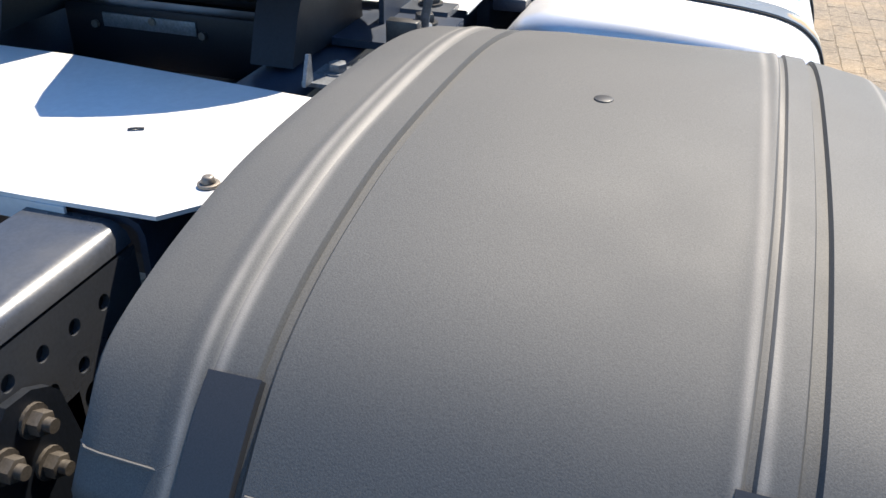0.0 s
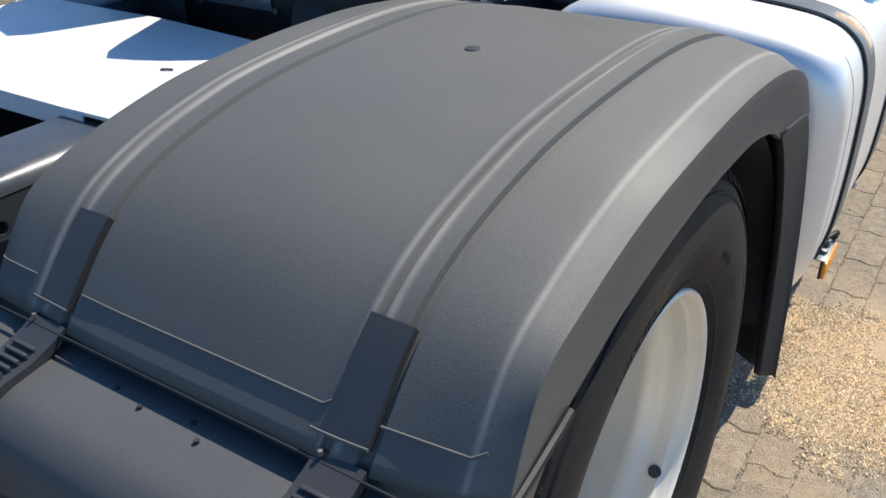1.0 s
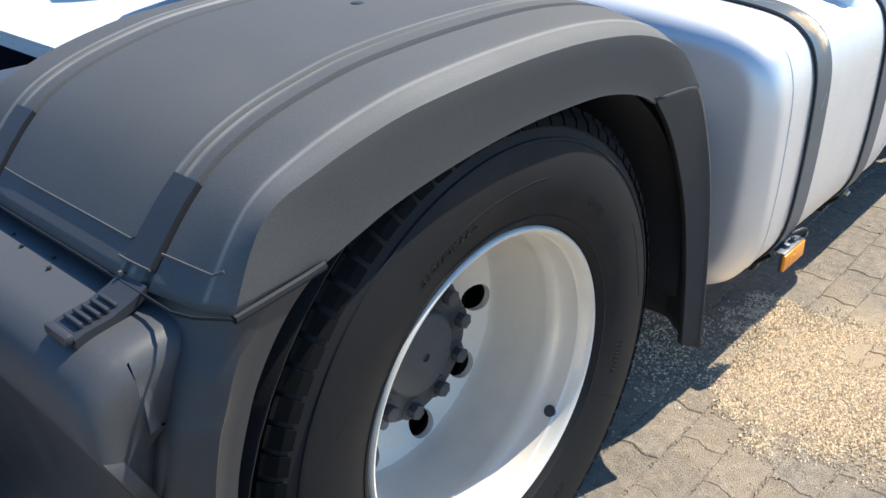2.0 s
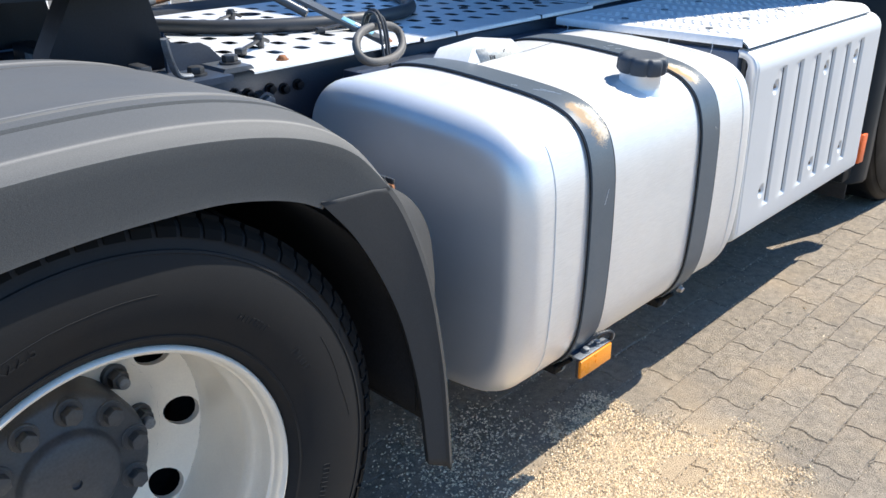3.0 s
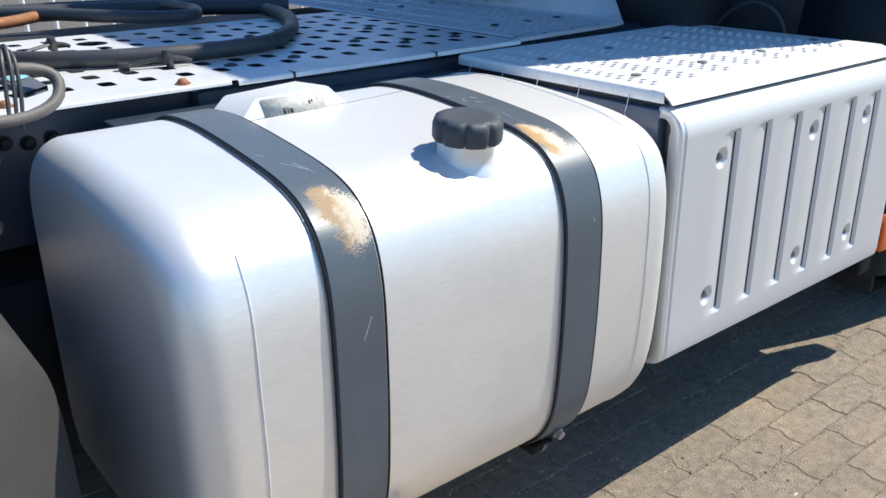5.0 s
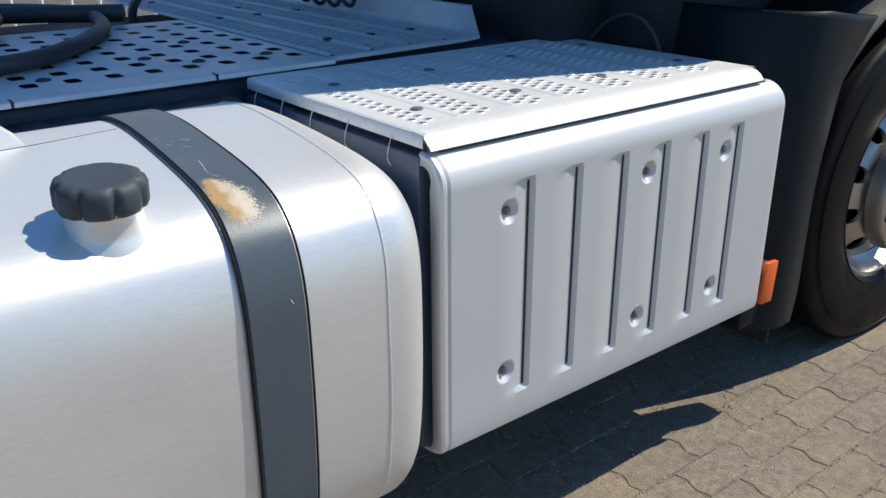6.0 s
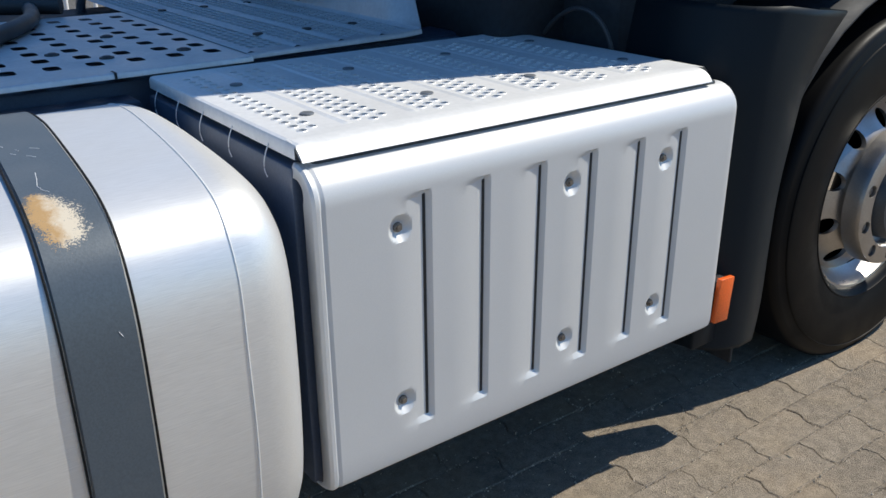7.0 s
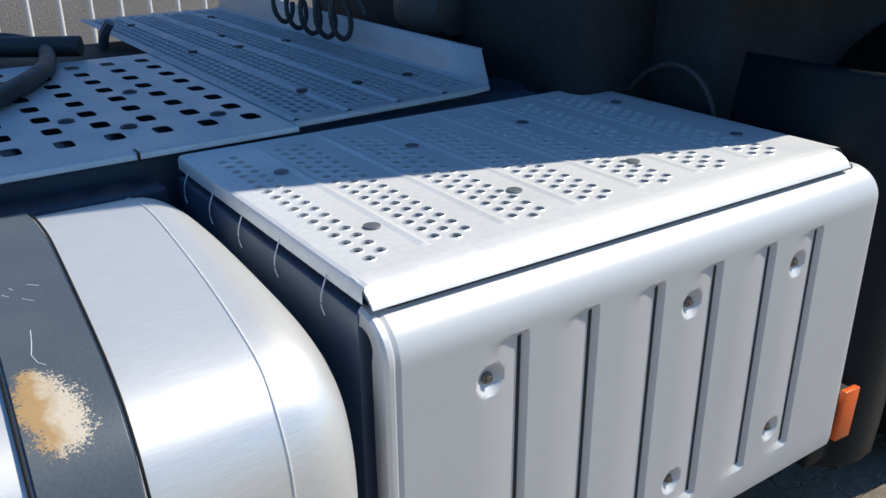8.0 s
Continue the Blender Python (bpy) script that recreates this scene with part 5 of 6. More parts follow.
# bolts and a link on the rail's side
for bx, bz in ((0.744, 0.884), (0.782, 0.877), (0.851, 0.879), (0.894, 0.872), (0.94, 0.876), (0.69, 0.886), (0.645, 0.82), (0.685, 0.834)):
    bm = bmesh.new()
    hexbolt(bm, (bx - 0.024, 0.800, bz + 0.013), (0, -1, 0), 0.0115, 0.014)
    part("rail_bolt", bm, "frame_deep", chassis)
bm = bmesh.new()
prism(bm, [(0.769, 0.892), (0.795, 0.894), (0.787, 0.800), (0.781, 0.755), (0.756, 0.720), (0.706, 0.715), (0.691, 0.740), (0.713, 0.760), (0.751, 0.785), (0.763, 0.820)], "y", 0.755, 0.801)
link = part("damper_bracket", bm, "worn_steel", chassis, "cast bracket with two bolts")
for bx, bz in ((0.707, 0.738), (0.762, 0.743), (0.781, 0.874)):
    bm = bmesh.new()
    hexbolt(bm, (bx, 0.755, bz), (0, -1, 0), 0.018, 0.016)
    part("bolt", bm, "worn_steel", link)
bm = bmesh.new()
tube(bm, curve([(0.62, 0.80, 0.84), (0.64, 0.78, 0.81), (0.68, 0.76, 0.795), (0.72, 0.76, 0.79)], 5), 0.011, 8)
part("pipe", bm, "hose", chassis)
# spring and axle masses below
bm = bmesh.new()
rod(bm, (RX, 0.3, RZ), (RX, 2.2, RZ), 0.075, 20)
part("axle", bm, "cab_under", chassis)
bm = bmesh.new()
block(bm, -0.7, 0.75, 0.89, 0.95, 0.40, 0.56, 0.02)
part("leaf_spring", bm, "cab_under", chassis)
bm = bmesh.new()
rod(bm, (0.42, 1.02, 0.55), (0.42, 1.02, 0.86), 0.11, 20, bevel=0.03)
part("air_bellow", bm, "rubber", chassis)

# mounting angles for the fifth wheel, with big bolts
bm = bmesh.new()
prism(bm, [(0.440, 0.962), (0.640, 0.962), (0.640, 0.976), (0.440, 0.976)], "y", 0.668, 0.86)
angle = part("mounting_angle", bm, "frame", chassis, "worn steel mounting angle")
bm = bmesh.new()
prism(bm, [(0.632, 0.972), (0.722, 0.972), (0.712, 0.984), (0.640, 0.984)], "y", 0.70, 0.80)
part("spacer", bm, "frame_grey", angle)
for bx, by, bz in ((0.688, 0.752, 0.984), (0.580, 0.728, 0.976)):
    bm = bmesh.new()
    hexbolt(bm, (bx, by, bz), (0, 0, 1), 0.019, 0.016)
    part("bolt", bm, "bolt_dark", angle)

# ---- plates over the chassis ----
cover = thing("chassis_cover_plate", (0.0, 1.2, 0.945), "plain pale metal cover plate bolted over the chassis", "cover plate")
bm = bmesh.new()
prism(bm, [(-0.252, 0.95), (-0.246, 0.772), (-0.200, 0.735), (0.156, 0.735), (0.165, 0.83), (0.206, 1.24), (0.206, 1.67), (-0.252, 1.67), (-0.252, 1.02)], "z", 0.966, 0.972)
block(bm, -0.253, -0.249, 0.895, 1.66, 0.938, 0.9655)
part("plate", bm, "plate_white", cover, "pale metal sheet")
for bx, by in ((-0.157, 0.756), (-0.157, 1.62)):
    bm = bmesh.new()
    rod(bm, (bx, by, 0.972), (bx, by, 0.977), 0.0145, 18, bevel=0.002)
    rod(bm, (bx, by, 0.977), (bx, by, 0.986), 0.0105, 16, r2=0.0065, bevel=0.002)
    part("dome_nut", bm, "bolt", cover)
bm = bmesh.new()
tube(bm, [(-0.043, 0.953, 0.974), (-0.039, 0.943, 0.975), (-0.033, 0.933, 0.974)], 0.003, 6, flat=0.5)
part("wood_splinter", bm, "bolt_dark", cover)

walkway = thing("rear_walkway", (1.4, 1.25, 0.97), "perforated pale metal walkway plate with square holes over the chassis", "walkway")
cells = []
gx0, gy0, pxx, pyy = 0.790, 0.834, 0.0873, 0.1035
WX0, WX1, WY0, WY1 = 0.704, 2.146, 0.684, 1.655
nx, ny = 16, 8


def walk_skew(p):
    """The near edge runs slightly aslant."""
    y = p.y + 0.025 * (p.x - 0.79) * max(0.0, 1 - (p.y - WY0) / 0.098)
    return Vector((p.x, y, deck(p.x, y)))


def walk_edge(x):
    return walk_skew(Vector((x, WY0, 0)))


ys = [gy0 + pyy * (j - 0.5) for j in range(ny + 1)]
xs2 = [gx0 + pxx * (i - 0.5) for i in range(nx + 1)]
for i in range(-1, nx):
    xa, xb = gx0 + pxx * (i - 0.5), gx0 + pxx * (i + 0.5)
    for j in range(ny):
        if i < 0 and j < 2:
            continue
        wide = i == 5 and j == 6
        cells.append((xa, xb, ys[j], ys[j + 1], (gx0 + pxx * i, gy0 + pyy * j, 0.041 if wide else 0.0168, 0.045 if wide else 0.0245, 20, 2.0 if wide else 5.0)))
    if i >= 0:
        cells.append((xa, xb, WY0, ys[0], None))
    cells.append((xa, xb, ys[-1], WY1, None))
for a, b2 in ((WX0, xs2[0]), (xs2[-1], WX1)):
    for j in range(ny):
        if a > 1 or j < 2:
            cells.append((a, b2, ys[j], ys[j + 1], None))
    cells.append((a, b2, WY0, ys[0], None))
    if a > 1:
        cells.append((a, b2, ys[-1], WY1, None))
bm = bmesh.new()
holed(bm, cells, deck, 0.006, walk_skew)
wplate = part("plate", bm, "walk_plate", walkway, "square-holed metal plate", sharp=30, recalc=False)
bm = bmesh.new()
sheet(bm, [[walk_edge(x) + Vector((0, dy, dz)) for dy, dz in ((0.0, 0.0), (-0.004, -0.002), (-0.006, -0.007), (-0.006, -0.012), (-0.002, -0.012))] for x in (1.285, 1.4, 1.56, 1.66, 1.845, WX1)])
part("front_fold", bm, "walk_plate", wplate, "folded edge")
bm = bmesh.new()
sheet(bm, [[walk_edge(x) + Vector((0, dy, dz)) for dy, dz in ((0.0, 0.0), (-0.003, -0.002), (-0.004, -0.008), (0.0, -0.008))] for x in (WX0, 1.0, 1.27)])
part("rear_fold", bm, "walk_plate", wplate)
# slots are not cut: black blocks paint their dark openings
for x in (1.424, 1.842):
    bm = bmesh.new()
    e = walk_edge(x)
    block(bm, x - 0.0025, x + 0.0025, e.y - 0.0075, e.y + 0.02, e.z - 0.0125, e.z + 0.0006)
    part("fold_slot_dark", bm, "flat_black", wplate)
for bx, by in ((0.828, 0.735), (1.175, 0.727), (1.878, 0.887), (2.052, 0.885), (1.528, 0.876), (1.355, 0.87), (1.79, 1.0), (1.615, 1.28), (1.965, 1.19)):
    bm = bmesh.new()
    z = deck(bx, by)
    rod(bm, (bx, by, z), (bx, by, z + 0.003), 0.016, 16)
    rod(bm, (bx, by, z + 0.002), (bx, by, z + (0.012 if by < 0.8 else 0.006)), 0.014, 16, r2=0.008, bevel=0.002)
    part("dome_bolt", bm, "rust" if by < 0.8 else "bolt_dark", walkway, "rusty dome bolt" if by < 0.8 else "")
# dark sheet added below the plates so that their holes look dark
bm = bmesh.new()
block(bm, 0.72, 2.66, 0.86, 2.15, 0.925, 0.940, 0.003)
part("hole_shade_sheet", bm, "cab_under", walkway)

front_deck = thing("front_walkway", (2.4, 1.4, 0.97), "finely perforated ribbed metal walkway plate behind the cab", "walkway")
DX0, DX1, DY0, DY1 = 2.144, 2.635, 0.742, 2.42
fr = [2.155 + 0.1195 * k for k in range(5)]


def deck2(x, y):
    z = deck(x, y) + 0.002 + (0.004 * max(0, x - 2.15) / 0.5)
    for r in fr:
        d = abs(x - r)
        if d < 0.01:
            z += 0.0042 * (1 - d / 0.01)
    return z


cells = []
xcur = DX0
for k in range(4):
    bc = fr[k] + 0.05975
    for cidx in range(4):
        x0 = bc - 0.044 + 0.022 * cidx
        if cidx == 0:
            mids = sorted({xcur, x0, *[r + o for r in fr for o in (-0.01, 0, 0.01) if xcur < r + o < x0]})
            for a, b2 in zip(mids, mids[1:]):
                cells.append((a, b2, DY0, DY1, None))
        off = 0.0 if cidx % 2 else 0.018
        y0 = DY0 + 0.03 + off
        n = 44
        cells.append((x0, x0 + 0.022, DY0, y0, None))
        for j in range(n):
            cells.append((x0, x0 + 0.022, y0 + 0.036 * j, y0 + 0.036 * (j + 1), (x0 + 0.011, y0 + 0.036 * (j + 0.5), 0.0088, 0.0132, 8, 2.0)))
        cells.append((x0, x0 + 0.022, y0 + 0.036 * n, DY1, None))
        xcur = x0 + 0.022
mids = sorted({xcur, DX1, *[r + o for r in fr for o in (-0.01, 0, 0.01) if xcur < r + o < DX1]})
for a, b2 in zip(mids, mids[1:]):
    cells.append((a, b2, DY0, DY1, None))
bm = bmesh.new()


def deck_skew(p):
    """The near edge runs slightly aslant."""
    return Vector((p.x, p.y + 0.045 * (p.x - DX0) * (1 - (p.y - DY0) / 1.68), p.z))


holed(bm, cells, deck2, 0.004, deck_skew, rim=0.0016)
dplate = part("plate", bm, "deck_plate", front_deck, "ribbed plate with fine holes", sharp=12, recalc=False)
bm = bmesh.new()
sheet(bm, [[deck_skew(Vector((x, DY0, deck2(x, DY0)))) + Vector((0, dy, dz)) for dy, dz in ((0.0, 0.0), (-0.004, -0.002), (-0.006, -0.006), (-0.006, -0.013), (-0.002, -0.013))] for x in (DX0, 2.3, 2.45, 2.58, DX1)])
part("side_fold", bm, "deck_plate", dplate, "folded edge")
bm = bmesh.new()
up = [(DX1 - 0.002, 0.0), (DX1 + 0.006, 0.004), (DX1 + 0.010, 0.02), (DX1 + 0.022, 0.066), (DX1 + 0.026, 0.070)]
sheet(bm, [[Vector((x, y + (0.055 * max(0, dz) / 0.07 if y < 0.8 else 0), deck(2.6, y) + 0.006 + dz)) for x, dz in up] for y in (0.766, 0.95, 1.2, 1.5, 1.8, DY1)])
part("upstand", bm, "deck_plate", front_deck, "folded upstand along the cab side", solid=0.003)
for bx, by in ((2.27, 0.955), (2.41, 0.96), (2.55, 0.965), (2.245, 1.58), (2.378, 1.58), (2.522, 1.58), (2.406, 1.789), (2.25, 2.18), (2.52, 2.18)):
    bm = bmesh.new()
    z = deck2(bx, by)
    rod(bm, (bx, by, z), (bx, by, z + 0.005), 0.013, 12, bevel=0.002)
    part("screw", bm, "bolt_dark", front_deck)
for bx, by in ((2.10, 2.05),):
    bm = bmesh.new()
    tube(bm, curve([(2.14, 2.0, 1.02), (2.12, 2.02, 0.97), (2.13, 2.04, 0.88), (2.18, 2.04, 0.80)], 4), 0.016, 8)
    part("support_bracket", bm, "frame_grey", front_deck)

# ---- fifth wheel ----
fifth = thing("fifth_wheel", (0.62, 1.25, 0.95), "dark greasy fifth wheel coupling on the chassis", "fifth wheel")


def fw_z(x):
    return 1.240 + 0.05 * (x - 0.6)


outline = [(0.495 + 0.39 * math.cos(radians(-161 + 322 * k / 44)), 1.20 + 0.48 * math.sin(radians(-161 + 322 * k / 44))) for k in range(45)]
outline += [(0.158, 1.322), (0.21, 1.295), (0.37, 1.228), (0.43, 1.20), (0.37, 1.172), (0.21, 1.105), (0.158, 1.078)]
bm = bmesh.new()
topv = [bm.verts.new(Vector((x, y, fw_z(x) + 0.0))) for x, y in outline]
botv = [bm.verts.new(Vector((x, y, fw_z(x) - 0.06))) for x, y in outline]
bm.faces.new(topv)
bm.faces.new(botv[::-1])
for i in range(len(outline)):
    j = (i + 1) % len(outline)
    bm.faces.new((topv[i], topv[j], botv[j], botv[i]))
bmesh.ops.triangulate(bm, faces=[f for f in bm.faces if len(f.verts) > 4])
part("top_plate", bm, "frame_deep", fifth, "greasy horseshoe top plate", sharp=30)
for y in (0.90, 1.50):
    bm = bmesh.new()
    prism(bm, [(0.28, 0.967), (0.59, 0.967), (0.58, 1.04), (0.55, 1.176), (0.39, 1.176), (0.31, 1.04)], "y", y - 0.04, y + 0.04)
    part("pedestal", bm, "frame_deep", fifth)
bm = bmesh.new()
block(bm, 0.455, 0.515, 0.94, 1.46, 0.86, 0.985, 0.008)
cross = part("cross_plate", bm, "frame_deep", fifth)
bm = bmesh.new()
block(bm, 0.4505, 0.4545, 1.153, 1.365, 0.942, 0.970, 0.001)
part("type_plate", bm, "worn_steel", cross, "worn metal type plate")
bm = bmesh.new()
for yy, zz in ((1.140, 0.945), (1.385, 0.945), (1.249, 0.962)):
    bm = bmesh.new()
    rod(bm, (0.455, yy, zz), (0.447, yy, zz), 0.008, 8)
    part("rivet", bm, "bolt", cross)
bm = bmesh.new()
# web plate between mounting angle and walkway
prism(bm, [(0.55, 0.976), (0.72, 0.976), (0.712, 0.982), (0.69, 0.995), (0.664, 1.022), (0.644, 1.033), (0.595, 1.036), (0.566, 1.045), (0.55, 1.07)], "y", 0.80, 0.81)
part("web_plate", bm, "frame", fifth)
bm = bmesh.new()
# release handle: flat bar reaching outward and down
p0, p1 = Vector((0.597, 0.528, 1.221)), Vector((0.785, 0.311, 1.076))
side = (p1 - p0).cross(Vector((0, 0, 1))).normalized() * 0.027
sheet(bm, [[p + side * s + Vector((0, 0, h)) for s, h in ((-1, 0), (1, 0), (1, -0.008), (-1, -0.008))] for p in (p0, p0.lerp(p1, 0.5), p1)], close_v=True)
handle = part("release_bar", bm, "frame_grey", fifth, "grey painted flat bar with a pale blue sticker")
bm = bmesh.new()
q0, q1 = p0.lerp(p1, 0.70), p0.lerp(p1, 0.92)
sheet(bm, [[q + side * s + Vector((0, 0, 0.002)) for s in (-0.75, 0.75)] for q in (q0, q1)])
part("sticker", bm, "sticker_blue", handle, "pale blue sticker", solid=0.0008)
bm = bmesh.new()
sheet(bm, [[q + side * s + Vector((0, 0, 0.0035)) for s in (-0.45, 0.45)] for q in (p0.lerp(p1, 0.79), p0.lerp(p1, 0.88))])
part("sticker_patch", bm, "white", handle, solid=0.0006)
bm = bmesh.new()
rod(bm, p0 + Vector((-0.03, -0.02, -0.012)), p0.lerp(p1, 0.5) + Vector((-0.035, -0.02, -0.014)), 0.009, 12, bevel=0.003)
rod(bm, p0.lerp(p1, 0.46) + Vector((-0.04, -0.02, -0.012)), p0.lerp(p1, 0.46) + Vector((0.012, 0.01, -0.005)), 0.006, 10)
part("cylinder", bm, "frame_grey", fifth)
bm = bmesh.new()
block(bm, 0.90, 0.965, 1.66, 1.74, 0.975, 1.035, 0.008)
block(bm, 0.965, 0.99, 1.67, 1.72, 0.985, 1.03, 0.004)
rod(bm, (0.95, 1.71, 1.012), (1.05, 1.76, 1.014), 0.019, 12, bevel=0.004)
rod(bm, (0.915, 1.66, 1.01), (0.91, 1.62, 1.01), 0.018, 14, bevel=0.003)
valve = part("lubrication_unit", bm, "worn_steel", fifth, "greasy connector block")
bm = bmesh.new()
tube(bm, curve([(1.04, 1.755, 1.014), (1.12, 1.80, 1.014), (1.20, 1.85, 1.018)], 5), 0.017, 10)
part("rusty_union", bm, "rust", valve, "rusty pipe union")
# dark mass of the coupling beside the mudguard
bm = bmesh.new()
tube(bm, curve([(0.488, 0.685, 1.075), (0.494, 0.69, 1.05), (0.506, 0.70, 1.02), (0.525, 0.71, 0.988), (0.56, 0.715, 0.980)], 5), 0.009, 8, flat=0.7)
part("stay", bm, "worn_steel", fifth)
bm = bmesh.new()
rod(bm, (0.455, 0.712, 0.995), (0.495, 0.715, 0.992), 0.012, 12, bevel=0.002)
block(bm, 0.428, 0.455, 0.69, 0.75, 0.962, 1.022, 0.004)
rod(bm, (0.442, 0.72, 0.85), (0.442, 0.72, 0.97), 0.01, 10)
part("grease_fitting", bm, "bolt_dark", fifth)
# upright gusset and a flat bolted foot beside the cover plate
bm = bmesh.new()
prism(bm, [(0.195, 0.972), (0.225, 0.972), (0.222, 1.018), (0.214, 1.02), (0.205, 1.0)], "y", 0.795, 0.801)
prism(bm, [(0.215, 0.966), (0.31, 0.966), (0.31, 0.973), (0.215, 0.973)], "y", 0.745, 0.812)
part("foot_gusset", bm, "worn_steel", fifth, "bare steel gusset plate")
bm = bmesh.new()
rod(bm, (0.276, 0.775, 0.973), (0.276, 0.775, 0.976), 0.024, 18)
rod(bm, (0.276, 0.775, 0.975), (0.276, 0.775, 0.990), 0.016, 6, bevel=0.002)
part("foot_bolt", bm, "worn_steel", fifth)

# ---- hoses on the walkway ----
def on_deck(pts, up=0.026):
    return [(x, y, deck(x, y) + up) for x, y in pts]


hose = thing("air_hose", (1.3, 1.3, 1.0), "thick black rubber hose lying in a loop on the walkway", "hose")
bm = bmesh.new()
loop = on_deck([(0.80, 1.80), (0.79, 1.45), (0.875, 1.25), (0.985, 1.12), (1.12, 1.035), (1.29, 0.985), (1.44, 0.982), (1.56, 1.03), (1.68, 1.165), (1.76, 1.29), (1.84, 1.45), (1.885, 1.62), (1.90, 1.78), (1.86, 1.95), (1.72, 2.10), (1.48, 2.22), (1.20, 2.28)], 0.022)
tube(bm, curve(loop, 8), 0.021, 12)
part("hose", bm, "hose", hose)
bm = bmesh.new()
tube(bm, curve(on_deck([(0.98, 2.10), (1.2, 2.06), (1.5, 1.97), (1.72, 1.86), (1.88, 1.76), (1.985, 1.70)], 0.03), 8), 0.027, 14)
part("hose", bm, "hose", hose, "thick blunt-ended hose")
bm = bmesh.new()
tube(bm, curve(on_deck([(1.04, 2.0), (1.21, 1.85), (1.34, 1.65), (1.43, 1.53), (1.51, 1.49), (1.575, 1.54), (1.61, 1.66), (1.60, 1.85)], 0.048), 8), 0.019, 12)
part("hose", bm, "hose", hose)

cable = thing("pull_loop", (0.73, 0.27, 1.04), "grey rubber hose loop tied to the coupling release bar", "pull loop")
bm = bmesh.new()
ring = []
for k in range(28):
    a = k * math.tau / 28
    c, q = math.copysign(abs(math.cos(a)) ** 0.85, math.cos(a)), math.copysign(abs(math.sin(a)) ** 0.85, math.sin(a))
    ring.append((0.733 + 0.077 * c + 0.010 * q, 0.268 + 0.017 * c + 0.022 * q, 1.080 - 0.002 * c + 0.031 * q))
tube(bm, ring, 0.0086, 12, closed=True)
part("loop", bm, "cable", cable)
bm = bmesh.new()
for k, (dx, dz) in enumerate(((-0.003, 0.0), (0.004, 0.004), (0.009, -0.003))):
    tube(bm, curve([(0.755 + dx, 0.345, 1.098), (0.748 + dx, 0.322, 1.131 + dz), (0.747 + dx, 0.296, 1.136 + dz), (0.743 + 1.4 * dx, 0.276, 1.118), (0.738 + 1.5 * dx, 0.262, 1.075 + dz), (0.733 + 1.2 * dx, 0.252, 1.046 - 0.006 * k)], 5), 0.0030, 8)
part("tie", bm, "hose", cable, "twisted dark cable ties")

for x, y, ang in ((0.850, 0.890, 60), (1.062, 1.343, 55), (1.20, 0.955, 20)):
    lv = thing("hook_lever", (x, y, deck(x, y)), "small greasy metal lever hook standing on the walkway", "lever", "lever hooks")
    bm = bmesh.new()
    tube(bm, curve([(-0.06, 0.0, 0.008), (-0.035, 0.004, 0.013), (0.01, 0.0, 0.020), (0.04, 0.0, 0.024)], 5), 0.0065, 8, flat=0.7)
    rod(bm, (0.035, 0, 0.008), (0.035, 0, 0.040), 0.011, 10, bevel=0.003)
    rod(bm, (0.035, -0.012, 0.022), (0.035, 0.014, 0.026), 0.009, 10, bevel=0.002)
    tube(bm, [(0.035, 0, 0.024), (0.07, 0.005, 0.018), (0.09, 0.006, 0.010)], 0.0055, 8)
    block(bm, -0.075, -0.05, -0.012, 0.012, 0.0, 0.018, 0.003)
    rod(bm, (0.04, 0, 0.0), (0.04, 0, 0.03), 0.009, 8)
    bm.transform(Matrix.Translation((x, y, deck(x, y))) @ Matrix.Rotation(radians(ang - 35), 4, "Z"))
    part("lever", bm, "bolt_dark", lv)

# ---- cab and front end ----
cab = truck
bm = bmesh.new()
block(bm, 2.93, 4.95, 0.085, 2.42, 1.22, 3.35, 0.06, 3)
part("cab_body", bm, "cab", cab, "dark painted cab body")
bm = bmesh.new()
block(bm, 2.78, 3.2, 0.62, 1.95, 0.70, 1.6, 0.03)
part("engine_cover", bm, "cab_under", cab)
bm = bmesh.new()
block(bm, 3.0, 4.9, 0.42, 2.1, 0.45, 1.25, 0.05)
part("engine_bay", bm, "cab_under", cab)
bm = bmesh.new()
# rear part of the front wheel arch, swept along the tyre
PI = [(3.31, 1.045), (3.195, 0.915), (3.158, 0.775), (3.136, 0.638), (3.132, 0.50), (3.131, 0.35), (3.117, 0.251)]
PO = [(3.045, 1.075), (3.015, 0.93), (3.000, 0.78), (2.992, 0.64), (2.988, 0.49), (2.985, 0.35), (2.980, 0.258)]
PI, PO = smooth2(PI), smooth2(PO)
rows = []
for (ix, iz), (ox, oz) in zip(PI, PO):
    rows.append([Vector((ix - 0.004, 0.07, iz)), Vector((ix - 0.004, 0.03, iz)), Vector((ix, 0.006, iz)), Vector((ix - 0.006, 0.001, iz)), Vector(((ix + ox) / 2, -0.005, (iz + oz) / 2)), Vector((ox + 0.03, 0.002, oz)), Vector((ox + 0.005, 0.014, oz)), Vector((ox - 0.03, 0.045, oz)), Vector((ox - 0.05, 0.10, oz)), Vector((ox - 0.055, 0.36, oz))])
sheet(bm, rows)
part("wheel_arch_panel", bm, "cab", cab, "dark wheel arch panel behind the front wheel", sharp=50, solid=0.004)
# block added to cast the missing shade between box and arch panel
bm = bmesh.new()
block(bm, 2.90, 2.995, 0.022, 0.08, 0.28, 0.40, 0.008)
part("ground_shade_block", bm, "cab", cab)
bm = bmesh.new()
block(bm, 3.155, 3.165, 0.085, 0.44, 0.13, 0.80, 0.003)
part("mud_flap", bm, "cab_under", cab)
bm = bmesh.new()
rows = []
